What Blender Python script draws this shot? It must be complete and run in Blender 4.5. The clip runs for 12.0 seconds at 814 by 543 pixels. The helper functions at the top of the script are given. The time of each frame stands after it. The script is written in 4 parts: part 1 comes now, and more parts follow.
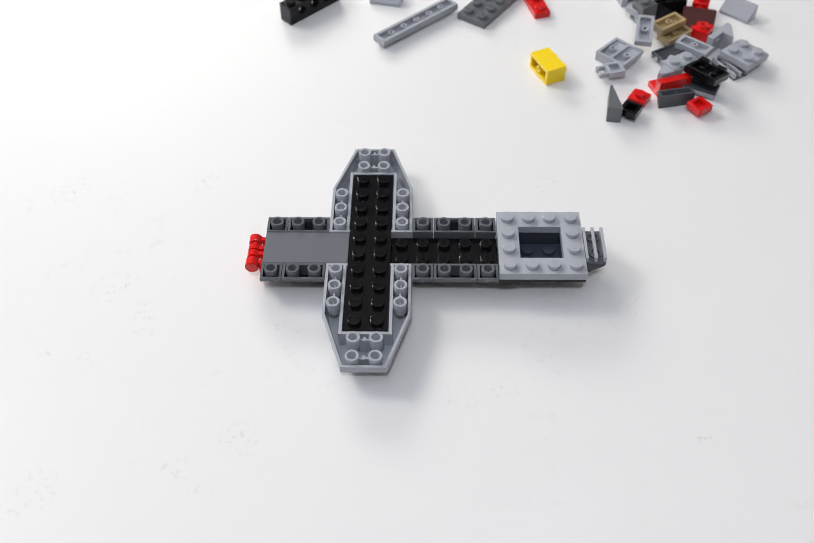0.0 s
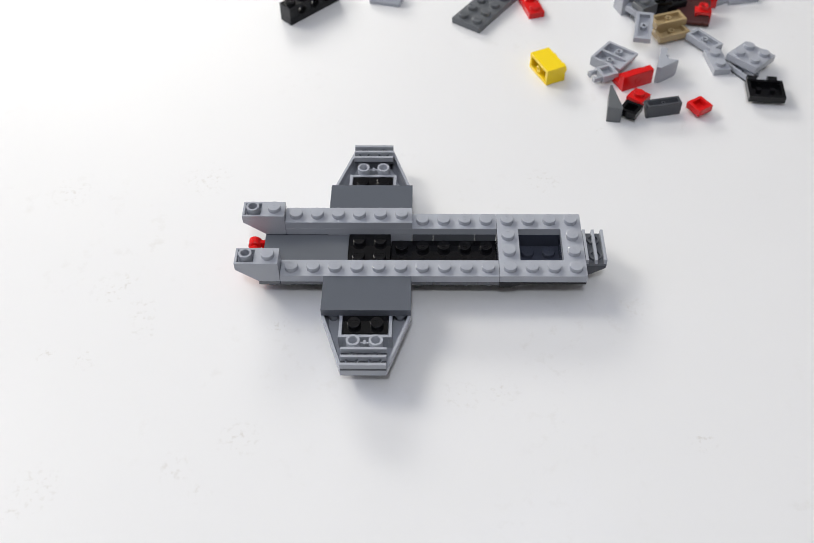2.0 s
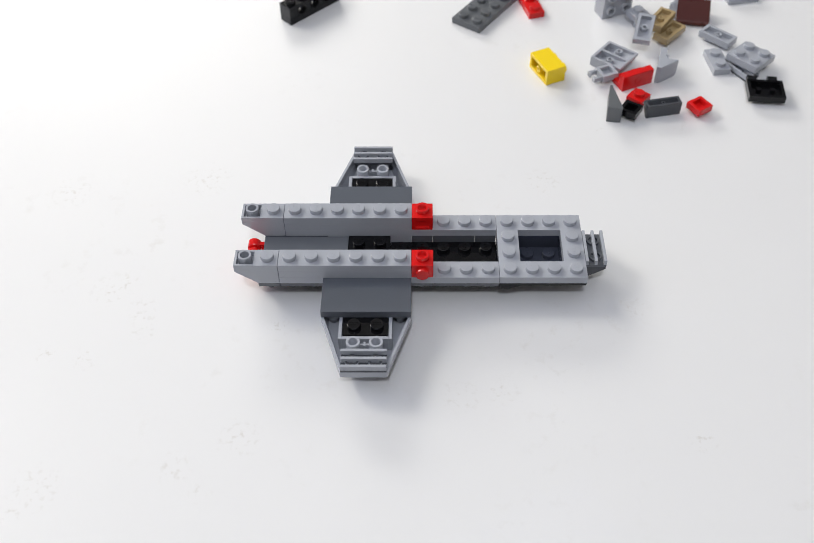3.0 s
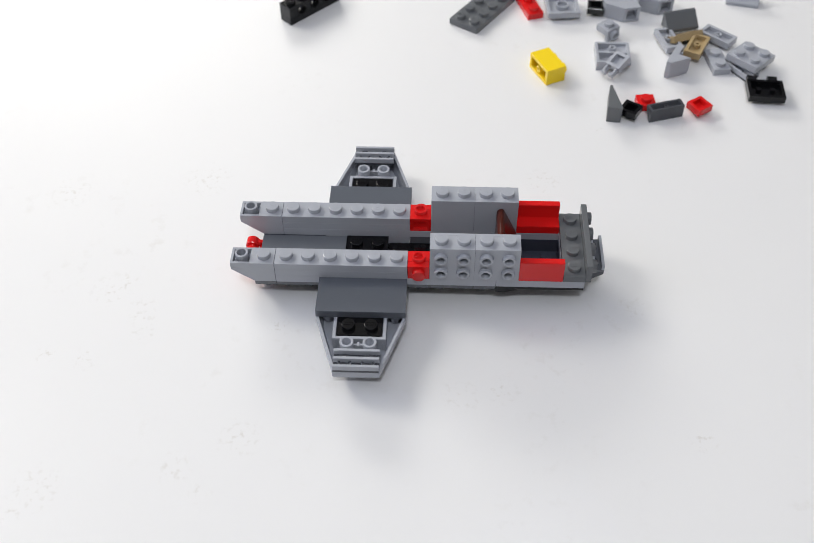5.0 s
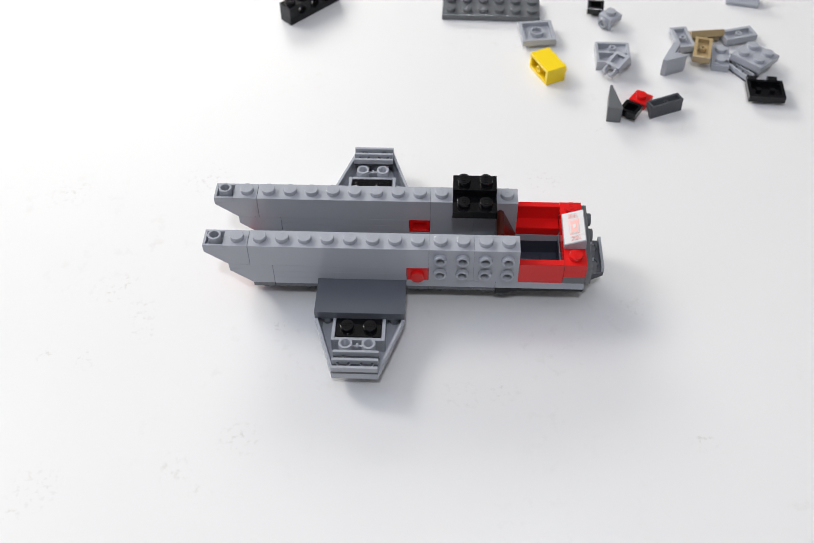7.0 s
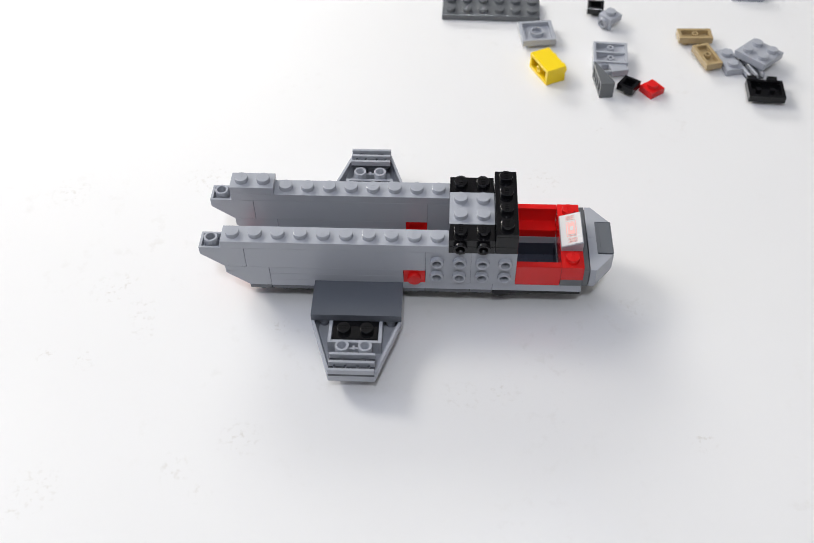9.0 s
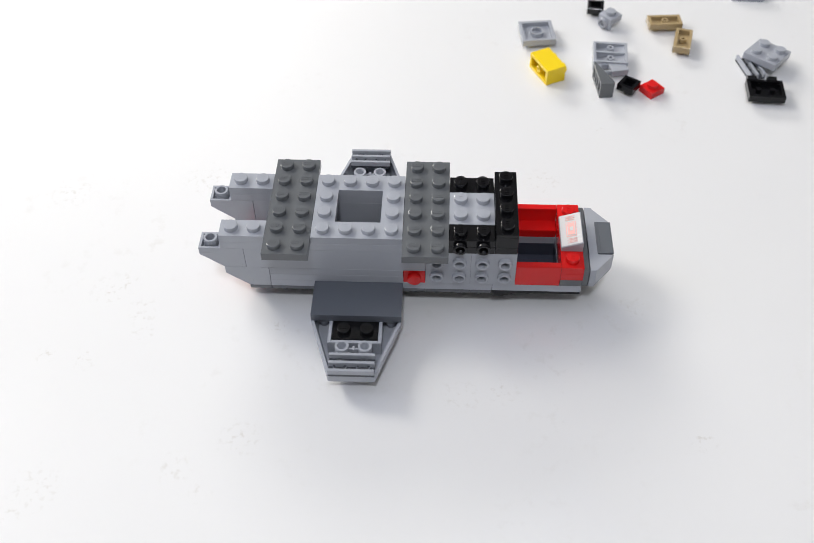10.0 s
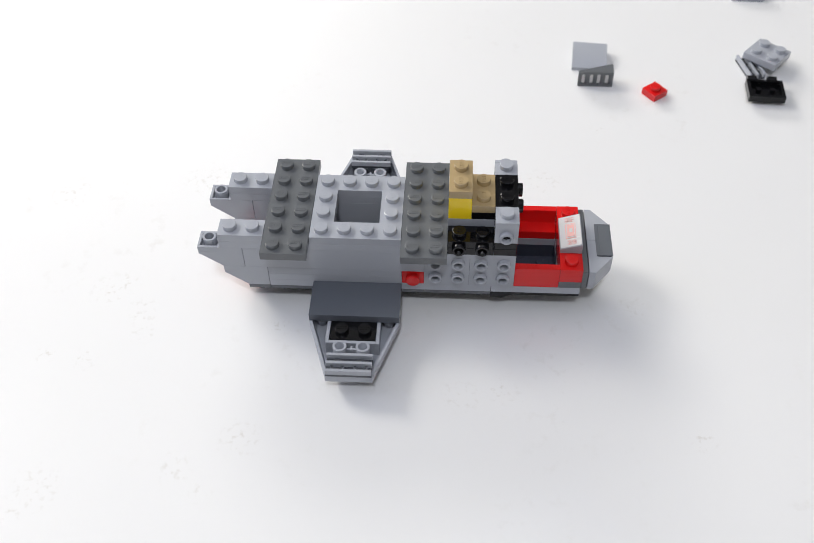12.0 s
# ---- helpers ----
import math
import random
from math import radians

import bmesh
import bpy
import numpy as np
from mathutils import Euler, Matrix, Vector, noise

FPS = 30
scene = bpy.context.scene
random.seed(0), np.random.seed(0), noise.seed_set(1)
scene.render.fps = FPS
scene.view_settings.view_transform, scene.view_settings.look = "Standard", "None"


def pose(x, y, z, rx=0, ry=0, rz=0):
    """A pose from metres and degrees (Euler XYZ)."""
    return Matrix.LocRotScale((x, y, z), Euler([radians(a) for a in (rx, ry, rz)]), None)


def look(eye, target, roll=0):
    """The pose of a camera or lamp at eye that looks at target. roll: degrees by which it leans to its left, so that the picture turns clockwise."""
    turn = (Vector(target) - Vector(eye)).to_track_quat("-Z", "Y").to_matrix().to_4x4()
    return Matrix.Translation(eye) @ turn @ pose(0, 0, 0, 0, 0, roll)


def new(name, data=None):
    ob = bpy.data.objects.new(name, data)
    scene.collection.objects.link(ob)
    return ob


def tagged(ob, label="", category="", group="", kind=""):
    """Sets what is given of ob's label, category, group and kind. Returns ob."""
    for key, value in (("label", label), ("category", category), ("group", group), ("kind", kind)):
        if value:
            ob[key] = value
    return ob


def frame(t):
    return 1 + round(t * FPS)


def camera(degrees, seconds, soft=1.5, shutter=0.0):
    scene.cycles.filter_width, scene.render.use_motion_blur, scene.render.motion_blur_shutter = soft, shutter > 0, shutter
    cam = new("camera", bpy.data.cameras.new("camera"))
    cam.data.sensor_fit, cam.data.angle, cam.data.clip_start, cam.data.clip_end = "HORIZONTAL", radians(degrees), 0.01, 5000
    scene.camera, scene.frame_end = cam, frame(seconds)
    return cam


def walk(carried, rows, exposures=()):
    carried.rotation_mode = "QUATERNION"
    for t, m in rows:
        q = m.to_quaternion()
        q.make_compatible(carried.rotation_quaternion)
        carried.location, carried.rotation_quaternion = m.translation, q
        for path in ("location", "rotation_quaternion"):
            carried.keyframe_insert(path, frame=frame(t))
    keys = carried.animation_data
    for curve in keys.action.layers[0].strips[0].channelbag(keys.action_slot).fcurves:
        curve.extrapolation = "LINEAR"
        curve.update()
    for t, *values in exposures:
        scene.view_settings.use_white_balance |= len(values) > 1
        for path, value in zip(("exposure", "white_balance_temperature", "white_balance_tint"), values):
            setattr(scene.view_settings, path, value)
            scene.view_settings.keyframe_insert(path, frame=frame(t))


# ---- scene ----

# camera, fixed on a tripod over the table
TABLE_H = 0.010          # the deck of the model stands 10 mm over the table
cam = camera(44.95, 12.0, soft=0.5)
CAM_EYE = (0.052834, -0.237252, 0.280840)
CAM_AZ, CAM_EL, CAM_ROLL = -1.5706, 48.3159, -0.9321


def camera_pose():
    az, el = radians(CAM_AZ), radians(CAM_EL)
    way = Vector((math.sin(az) * math.cos(el), math.cos(az) * math.cos(el), -math.sin(el)))
    return look(CAM_EYE, Vector(CAM_EYE) + way, CAM_ROLL)


walk(cam, [(0, camera_pose()), (12, camera_pose())],
     exposures=[(0, -0.03), (2, -0.05), (5, -0.05), (7, 0.02), (9, 0.04), (12, 0.07)])
cam.data.dof.use_dof = True
cam.data.dof.focus_distance = 0.362
cam.data.dof.aperture_fstop = 15.0

# world: faint neutral daylight outside the room
world = bpy.data.worlds.new("world")
scene.world = world
world.use_nodes = True
world.node_tree.nodes["Background"].inputs["Color"].default_value = (0.75, 0.83, 1.0, 1)
world.node_tree.nodes["Background"].inputs["Strength"].default_value = 0.3


def area_lamp(name, eye, target, sx, sy, watts, colour):
    data = bpy.data.lights.new(name, "AREA")
    data.shape, data.size, data.size_y, data.energy, data.color = "RECTANGLE", sx, sy, watts, colour
    ob = new(name, data)
    ob.matrix_world = look(eye, target)
    return ob


# a low window beyond the table, a soft box at its left, a lamp above the camera, and two added fills
area_lamp("soft_box", (-1.58, 1.00, 1.45), (0.03, 0.03, 0), 0.72, 0.72, 27.0, (1.0, 0.968, 0.885))
area_lamp("north_window", (-0.62, 1.74, 0.72), (0.03, 0.03, 0), 1.00, 0.44, 24.0, (1.0, 0.98, 0.925))
area_lamp("front_lamp", (0.02, -0.9, 1.74), (0.05, 0.06, 0), 0.16, 0.16, 10.0, (0.88, 0.92, 1.0))
# unseen bluish fills from the side and overhead, added to tint and lift shadows
area_lamp("side_fill", (-1.5, 0.0, 0.9), (0.1, 0.05, 0.0), 1.0, 1.1, 5.0, (0.60, 0.68, 1.0))
area_lamp("top_fill", (0.15, 0.1, 1.72), (0.05, 0.05, 0), 1.2, 1.2, 2.4, (0.66, 0.73, 1.0))


# ---- materials ----
def nodes_of(name):
    m = bpy.data.materials.new(name)
    m.use_nodes = True
    nt = m.node_tree
    return m, nt, nt.nodes["Principled BSDF"]


def add_node(nt, kind, **values):
    n = nt.nodes.new(kind)
    for k, v in values.items():
        n.inputs[k].default_value = v
    return n


def plastic(name, colour, rough=0.16, spread=0.03, ior=1.5):
    """Moulded glossy plastic with faint handling marks, flow lines and dust."""
    m, nt, b = nodes_of(name)
    co = nt.nodes.new("ShaderNodeTexCoord")
    info = nt.nodes.new("ShaderNodeObjectInfo")
    big = add_node(nt, "ShaderNodeTexNoise", Scale=90.0, Detail=3.0)
    fine = add_node(nt, "ShaderNodeTexNoise", Scale=1400.0, Detail=4.0)
    nt.links.new(co.outputs["Object"], big.inputs["Vector"])
    nt.links.new(co.outputs["Object"], fine.inputs["Vector"])
    mix = nt.nodes.new("ShaderNodeMix")
    mix.data_type = "RGBA"
    mix.inputs["A"].default_value = (*[c * (1 - spread) for c in colour], 1)
    mix.inputs["B"].default_value = (*[min(1, c * (1 + spread)) for c in colour], 1)
    avg = add_node(nt, "ShaderNodeMath")
    avg.operation = "ADD"
    half = add_node(nt, "ShaderNodeMath")
    half.operation = "MULTIPLY"
    half.inputs[1].default_value = 0.5
    nt.links.new(big.outputs["Fac"], avg.inputs[0])
    nt.links.new(info.outputs["Random"], avg.inputs[1])
    nt.links.new(avg.outputs[0], half.inputs[0])
    nt.links.new(half.outputs[0], mix.inputs["Factor"])
    nt.links.new(mix.outputs["Result"], b.inputs["Base Color"])
    ramp = nt.nodes.new("ShaderNodeMapRange")
    ramp.inputs["To Min"].default_value, ramp.inputs["To Max"].default_value = rough - 0.03, rough + 0.04
    nt.links.new(big.outputs["Fac"], ramp.inputs["Value"])
    nt.links.new(ramp.outputs["Result"], b.inputs["Roughness"])
    bump = add_node(nt, "ShaderNodeBump", Strength=0.03, Distance=0.0001)
    nt.links.new(fine.outputs["Fac"], bump.inputs["Height"])
    nt.links.new(bump.outputs["Normal"], b.inputs["Normal"])
    b.inputs["IOR"].default_value = ior
    return m


LIGHT = plastic("light_grey_plastic", (0.385, 0.400, 0.438))
DARK = plastic("dark_grey_plastic", (0.128, 0.135, 0.142))
COAL = plastic("coal_grey_plastic", (0.062, 0.066, 0.075), 0.2)
TRAY = plastic("charcoal_plastic", (0.118, 0.125, 0.138), 0.14)
SLATE = plastic("slate_grey_plastic", (0.105, 0.115, 0.135))
MID = plastic("mid_grey_plastic", (0.15, 0.16, 0.176), 0.16)
BLACK = plastic("black_plastic", (0.005, 0.005, 0.006), 0.10, ior=1.42)
RED = plastic("red_plastic", (0.68, 0.010, 0.010), 0.16)
YELLOW = plastic("yellow_plastic", (0.93, 0.66, 0.014))
TAN = plastic("tan_plastic", (0.42, 0.31, 0.16))
BROWN = plastic("reddish_brown_plastic", (0.07, 0.012, 0.007), 0.28, ior=1.4)
SMOKE = plastic("smoky_plastic", (0.05, 0.056, 0.078), 0.12)
SILVER = plastic("silver_sticker", (0.66, 0.64, 0.64), 0.26)
PINK = plastic("pale_red_print", (0.80, 0.42, 0.38), 0.4)
SMOKE_PANE = plastic("smoky_window_plastic", (0.13, 0.14, 0.155), 0.15)


SMUDGES = (
    (-0.0932, 0.0560, 0.0105),
    (-0.0515, -0.0076, 0.0075),
    (-0.0610, 0.0056, 0.0075),
    (-0.0648, -0.0001, 0.0060),
    (-0.0663, 0.0024, 0.0090),
    (-0.0287, -0.0730, 0.0075),
    (-0.0825, -0.0277, 0.0045),
    (-0.0686, -0.0297, 0.0060),
    (-0.0085, -0.0617, 0.0090),
    (-0.0716, -0.0810, 0.0105),
    (0.0798, -0.0420, 0.0067),
    (0.0648, -0.0442, 0.0083),
    (0.1015, 0.0630, 0.0090),
    (0.1451, -0.0613, 0.0060),
    (0.1289, -0.0045, 0.0067),
    (-0.0497, -0.0174, 0.0060),
    (0.0001, -0.0142, 0.0053),
    (-0.0382, 0.0640, 0.0120),
    (0.1279, 0.0969, 0.0037),
    (-0.1450, 0.1692, 0.0075),
    (-0.0187, -0.0824, 0.0045),
    (-0.0785, -0.0893, 0.0060),
)


def table_material():
    """White lacquered table with faint clouds, scuffs and brownish smudges."""
    m, nt, b = nodes_of("white_lacquer")
    co = nt.nodes.new("ShaderNodeTexCoord")

    def noise_at(scale, detail):
        n = add_node(nt, "ShaderNodeTexNoise", Scale=scale, Detail=detail, Roughness=0.6)
        nt.links.new(co.outputs["Object"], n.inputs["Vector"])
        return n

    def curve(n, lo, hi, a=0.0, z=1.0):
        r = nt.nodes.new("ShaderNodeMapRange")
        for k, v in (("From Min", lo), ("From Max", hi), ("To Min", a), ("To Max", z)):
            r.inputs[k].default_value = v
        nt.links.new(n, r.inputs["Value"])
        return r.outputs["Result"]

    def times(a, c):
        n = nt.nodes.new("ShaderNodeMath")
        n.operation = "MULTIPLY"
        nt.links.new(a, n.inputs[0])
        if isinstance(c, float):
            n.inputs[1].default_value = c
        else:
            nt.links.new(c, n.inputs[1])
        return n.outputs[0]

    patch = curve(noise_at(14.0, 3.0).outputs["Fac"], 0.52, 0.68)
    speck = curve(noise_at(160.0, 6.0).outputs["Fac"], 0.56, 0.70)
    marks = times(times(patch, speck), 0.2)
    # smudges where hands and tools have rubbed the lacquer
    for x, y, r in SMUDGES:
        d = nt.nodes.new("ShaderNodeVectorMath")
        d.operation = "DISTANCE"
        d.inputs[1].default_value = (x, y, 0)
        nt.links.new(co.outputs["Object"], d.inputs[0])
        near = curve(d.outputs["Value"], r, r * 0.2)
        spot = times(near, curve(noise_at(420.0, 5.0).outputs["Fac"], 0.54, 0.66))
        top = nt.nodes.new("ShaderNodeMath")
        top.operation = "MAXIMUM"
        nt.links.new(marks, top.inputs[0])
        nt.links.new(times(spot, 0.34), top.inputs[1])
        marks = top.outputs[0]
    mix = nt.nodes.new("ShaderNodeMix")
    mix.data_type = "RGBA"
    mix.inputs["A"].default_value = (0.80, 0.795, 0.79, 1)
    mix.inputs["B"].default_value = (0.50, 0.46, 0.39, 1)
    nt.links.new(marks, mix.inputs["Factor"])
    nt.links.new(mix.outputs["Result"], b.inputs["Base Color"])
    nt.links.new(curve(noise_at(22.0, 4.0).outputs["Fac"], 0.3, 0.7, 0.46, 0.50), b.inputs["Roughness"])
    b.inputs["Coat Weight"].default_value, b.inputs["Coat Roughness"].default_value = 0.7, 0.03
    return m


def paint(name, colour, rough):
    m, nt, b = nodes_of(name)
    co = nt.nodes.new("ShaderNodeTexCoord")
    n = add_node(nt, "ShaderNodeTexNoise", Scale=3.0, Detail=5.0)
    nt.links.new(co.outputs["Object"], n.inputs["Vector"])
    mix = nt.nodes.new("ShaderNodeMix")
    mix.data_type = "RGBA"
    mix.inputs["A"].default_value = (*[c * 0.93 for c in colour], 1)
    mix.inputs["B"].default_value = (*colour, 1)
    nt.links.new(n.outputs["Fac"], mix.inputs["Factor"])
    nt.links.new(mix.outputs["Result"], b.inputs["Base Color"])
    b.inputs["Roughness"].default_value = rough
    return m


# ---- mesh helpers, in millimetres ----
U, PL = 8.0, 3.2         # stud pitch and plate height


def link_mesh(name, bm, material, parent=None, label=""):
    bmesh.ops.recalc_face_normals(bm, faces=bm.faces)
    bmesh.ops.scale(bm, vec=(0.001, 0.001, 0.001), verts=bm.verts)
    me = bpy.data.meshes.new(name)
    bm.to_mesh(me)
    bm.free()
    me.materials.append(material)
    return link_data(name, me, parent, label)


def link_data(name, me, parent=None, label=""):
    ob = new(name, me)
    ob.parent = parent
    return tagged(ob, label)


def part(name, bm, material, parent, label=""):
    return link_mesh(name, bm, material, parent, label)


def box(bm, x0, y0, z0, x1, y1, z1, bevel=0.15):
    vs = [bm.verts.new(p) for p in ((x0, y0, z0), (x1, y0, z0), (x1, y1, z0), (x0, y1, z0),
                                    (x0, y0, z1), (x1, y0, z1), (x1, y1, z1), (x0, y1, z1))]
    fs = [bm.faces.new([vs[i] for i in q]) for q in ((3, 2, 1, 0), (4, 5, 6, 7), (0, 1, 5, 4), (1, 2, 6, 5), (2, 3, 7, 6), (3, 0, 4, 7))]
    if bevel:
        es = list({e for f in fs for e in f.edges})
        bmesh.ops.bevel(bm, geom=es, offset=bevel, segments=1, affect="EDGES")


def prism(bm, outline, y0, y1, bevel=0.15):
    """An outline in x and z, drawn out along y."""
    a = [bm.verts.new((x, y0, z)) for x, z in outline]
    c = [bm.verts.new((x, y1, z)) for x, z in outline]
    fs = [bm.faces.new(a), bm.faces.new(c[::-1])]
    n = len(outline)
    for i in range(n):
        fs.append(bm.faces.new((a[i], a[(i + 1) % n], c[(i + 1) % n], c[i])))
    if bevel:
        es = list({e for f in fs for e in f.edges})
        bmesh.ops.bevel(bm, geom=es, offset=bevel, segments=1, affect="EDGES")


def lathe(bm, m, rings, n=20):
    """Rings of (radius, height) turned about the z axis of m; a radius of 0 closes the end."""
    rows = []
    for r, h in rings:
        if r == 0:
            rows.append([bm.verts.new(m @ Vector((0, 0, h)))])
        else:
            rows.append([bm.verts.new(m @ Vector((r * math.cos(2 * math.pi * i / n), r * math.sin(2 * math.pi * i / n), h))) for i in range(n)])
    for a, c in zip(rows, rows[1:]):
        for i in range(n):
            j = (i + 1) % n
            if len(a) == 1 and len(c) == 1:
                continue
            if len(a) == 1:
                bm.faces.new((a[0], c[j], c[i]))
            elif len(c) == 1:
                bm.faces.new((a[i], a[j], c[0]))
            else:
                bm.faces.new((a[i], a[j], c[j], c[i]))


def at(x, y, z, axis="z"):
    turn = {"z": Matrix(), "x": Matrix.Rotation(math.pi / 2, 4, "Y"), "-x": Matrix.Rotation(-math.pi / 2, 4, "Y"),
            "y": Matrix.Rotation(-math.pi / 2, 4, "X"), "-y": Matrix.Rotation(math.pi / 2, 4, "X"),
            "-z": Matrix.Rotation(math.pi, 4, "X")}[axis]
    return Matrix.Translation((x, y, z)) @ turn


STUD_DATA = {}


def stud_mesh(material, hollow, mark, open_end=False):
    key = (material.name, hollow, mark, open_end)
    if key not in STUD_DATA:
        bm = bmesh.new()
        if hollow:
            lathe(bm, Matrix(), [(2.42, 0), (2.42, 1.6), (2.28, 1.75), (1.7, 1.75), (1.58, 1.65), (1.58, -1.0), (0, -1.0)] if not open_end else [(2.42, 0), (2.42, 1.6), (2.28, 1.75), (1.7, 1.75), (1.58, 1.65), (1.58, -2.2)])
        else:
            lathe(bm, Matrix(), [(2.42, 0), (2.42, 1.55), (2.36, 1.68), (2.22, 1.75), (0, 1.75)], 28)
            if mark:
                top = 1.785 if material is LIGHT else 1.86
                for k in range(4):
                    x = -1.72 + k * 0.88
                    box(bm, x, -0.66, 1.70, x + 0.24, 0.66, top, 0.03)
                    box(bm, x + 0.2, -0.66, 1.70, x + 0.68, -0.42, top, 0.03)
                    if k:
                        box(bm, x + 0.2, 0.42, 1.70, x + 0.68, 0.66, top, 0.03)
        bmesh.ops.scale(bm, vec=(0.001, 0.001, 0.001), verts=bm.verts)
        bmesh.ops.recalc_face_normals(bm, faces=bm.faces)
        me = bpy.data.meshes.new("stud")
        bm.to_mesh(me)
        bm.free()
        me.materials.append(material)
        for p in me.polygons:
            p.use_smooth = len(p.vertices) == 4 and abs(p.normal.z) < 0.4 and p.area > 2e-7
        STUD_DATA[key] = me
    return STUD_DATA[key]


def stud(parent, material, x, y, z, hollow=False, axis="z", turn=0.0, mark=True, open_end=False):
    ob = link_data("stud", stud_mesh(material, hollow, mark, open_end), parent)
    ob.matrix_local = at(x / 1000, y / 1000, z / 1000, axis) @ Matrix.Rotation(radians(turn), 4, "Z")
    return ob


def shell(bm, w, d, h, wall=1.5, roof=1.0, gap=0.03):
    """A moulded body, open below, centred on its footprint."""
    x, y = w / 2 - gap, d / 2 - gap
    o0 = [bm.verts.new((sx * x, sy * y, 0)) for sx, sy in ((-1, -1), (1, -1), (1, 1), (-1, 1))]
    o1 = [bm.verts.new((v.co.x, v.co.y, h)) for v in o0]
    xi, yi = x - wall, y - wall
    i0 = [bm.verts.new((sx * xi, sy * yi, 0)) for sx, sy in ((-1, -1), (1, -1), (1, 1), (-1, 1))]
    i1 = [bm.verts.new((v.co.x, v.co.y, h - roof)) for v in i0]
    outer = [bm.faces.new(o1)]
    for k in range(4):
        j = (k + 1) % 4
        outer.append(bm.faces.new((o0[k], o0[j], o1[j], o1[k])))
        bm.faces.new((i0[j], i0[k], i1[k], i1[j]))
        bm.faces.new((o0[j], o0[k], i0[k], i0[j]))
    bm.faces.new(i1[::-1])
    es = list({e for f in outer for e in f.edges})
    bmesh.ops.bevel(bm, geom=es, offset=0.07, segments=1, affect="EDGES")


def tubes(bm, nx, ny, h):
    if min(nx, ny) == 1:
        for k in range(max(nx, ny) - 1):
            c = (k + 1 - max(nx, ny) / 2) * U
            x, y = (c, 0) if nx > 1 else (0, c)
            lathe(bm, at(x, y, 0), [(1.6, h - 1.2), (1.6, 0.05), (0.85, 0.05), (0.85, h - 1.3), (0, h - 1.3)], 14)
    else:
        for i in range(nx - 1):
            for j in range(ny - 1):
                lathe(bm, at((i + 1 - nx / 2) * U, (j + 1 - ny / 2) * U, 0),
                      [(3.25, h - 1.2), (3.25, 0.05), (2.45, 0.05), (2.45, h - 1.3), (0, h - 1.3)], 18)


def body_mesh(bm, nx, ny, h):
    shell(bm, nx * U, ny * U, h)
    tubes(bm, nx, ny, h)


def add_studs(parent, material, nx, ny, z, hollow=(), skip=(), turn=0.0, mark=True):
    for i in range(nx):
        for j in range(ny):
            if (i, j) not in skip:
                stud(parent, material, (i + 0.5 - nx / 2) * U, (j + 0.5 - ny / 2) * U, z, (i, j) in hollow, "z", turn, mark)


def thing(name, label, category, group=""):
    return tagged(new(name), label, category, group)


def brick(name, nx, ny, plates, material, label, category="toy brick", group="", studs=True, turn=0.0, parent=None):
    """A brick, plate or tile nx by ny studs and so many plates high, origin under its middle."""
    bm = bmesh.new()
    body_mesh(bm, nx, ny, plates * PL)
    if parent is None:
        root = thing(name, label, category, group)
        part("body", bm, material, root)
    else:
        root = part(name, bm, material, parent, label)
    if studs:
        add_studs(root, material, nx, ny, plates * PL, turn=turn)
    return root


def cell(col, row, nx, ny, plates, turn=0):
    """The pose on the model of a piece nx by ny whose first stud is at col, row, with its underside so many plates over the deck."""
    return Matrix.Translation(((col + nx / 2) * U / 1000, (row + ny / 2) * U / 1000, plates * PL / 1000)) @ Matrix.Rotation(radians(turn), 4, "Z")


# ---- the room and the table ----
def slab(name, x0, y0, z0, x1, y1, z1, material, label):
    bm = bmesh.new()
    box(bm, x0 * 1000, y0 * 1000, z0 * 1000, x1 * 1000, y1 * 1000, z1 * 1000, 0)
    return tagged(link_mesh(name, bm, material), label, name.split("_")[0], "", "structure")


WALL = paint("matt_grey_wall_paint", (0.32, 0.32, 0.33), 0.7)
CEIL = paint("white_ceiling_paint", (0.78, 0.78, 0.77), 0.8)
FLOOR = paint("grey_floor", (0.30, 0.28, 0.26), 0.5)
slab("floor", -2.0, -1.5, -0.80, 1.6, 1.9, -0.74, FLOOR, "plain grey floor under the table")
slab("ceiling", -2.0, -1.5, 1.80, 1.6, 1.9, 1.86, CEIL, "plain white ceiling above the table")
slab("wall_north", -2.0, 1.9, -0.80, 1.6, 1.98, 1.86, WALL, "plain grey wall behind the table")
slab("wall_south", -2.0, -1.58, -0.80, 1.6, -1.5, 1.86, WALL, "plain grey wall behind the camera")
slab("wall_west", -2.08, -1.58, -0.80, -2.0, 1.98, 1.86, WALL, "plain grey wall beside the added fill light")
slab("wall_east", 1.6, -1.58, -0.80, 1.68, 1.98, 1.86, WALL, "plain grey wall beside the table")


def build_table():
    table = thing("table", "white lacquered table with faint scuffs and smudges", "table")
    bm = bmesh.new()
    box(bm, -800, -420, -28, 800, 480, 0, 2.0)
    part("tabletop", bm, table_material(), table)
    legs = paint("white_leg_paint", (0.7, 0.7, 0.7), 0.4)
    for x in (-760, 720):
        for y in (-390, 410):
            bm = bmesh.new()
            box(bm, x, y, -740, x + 40, y + 40, -28, 1.0)
            part("leg", bm, legs, table)
    return table


build_table()


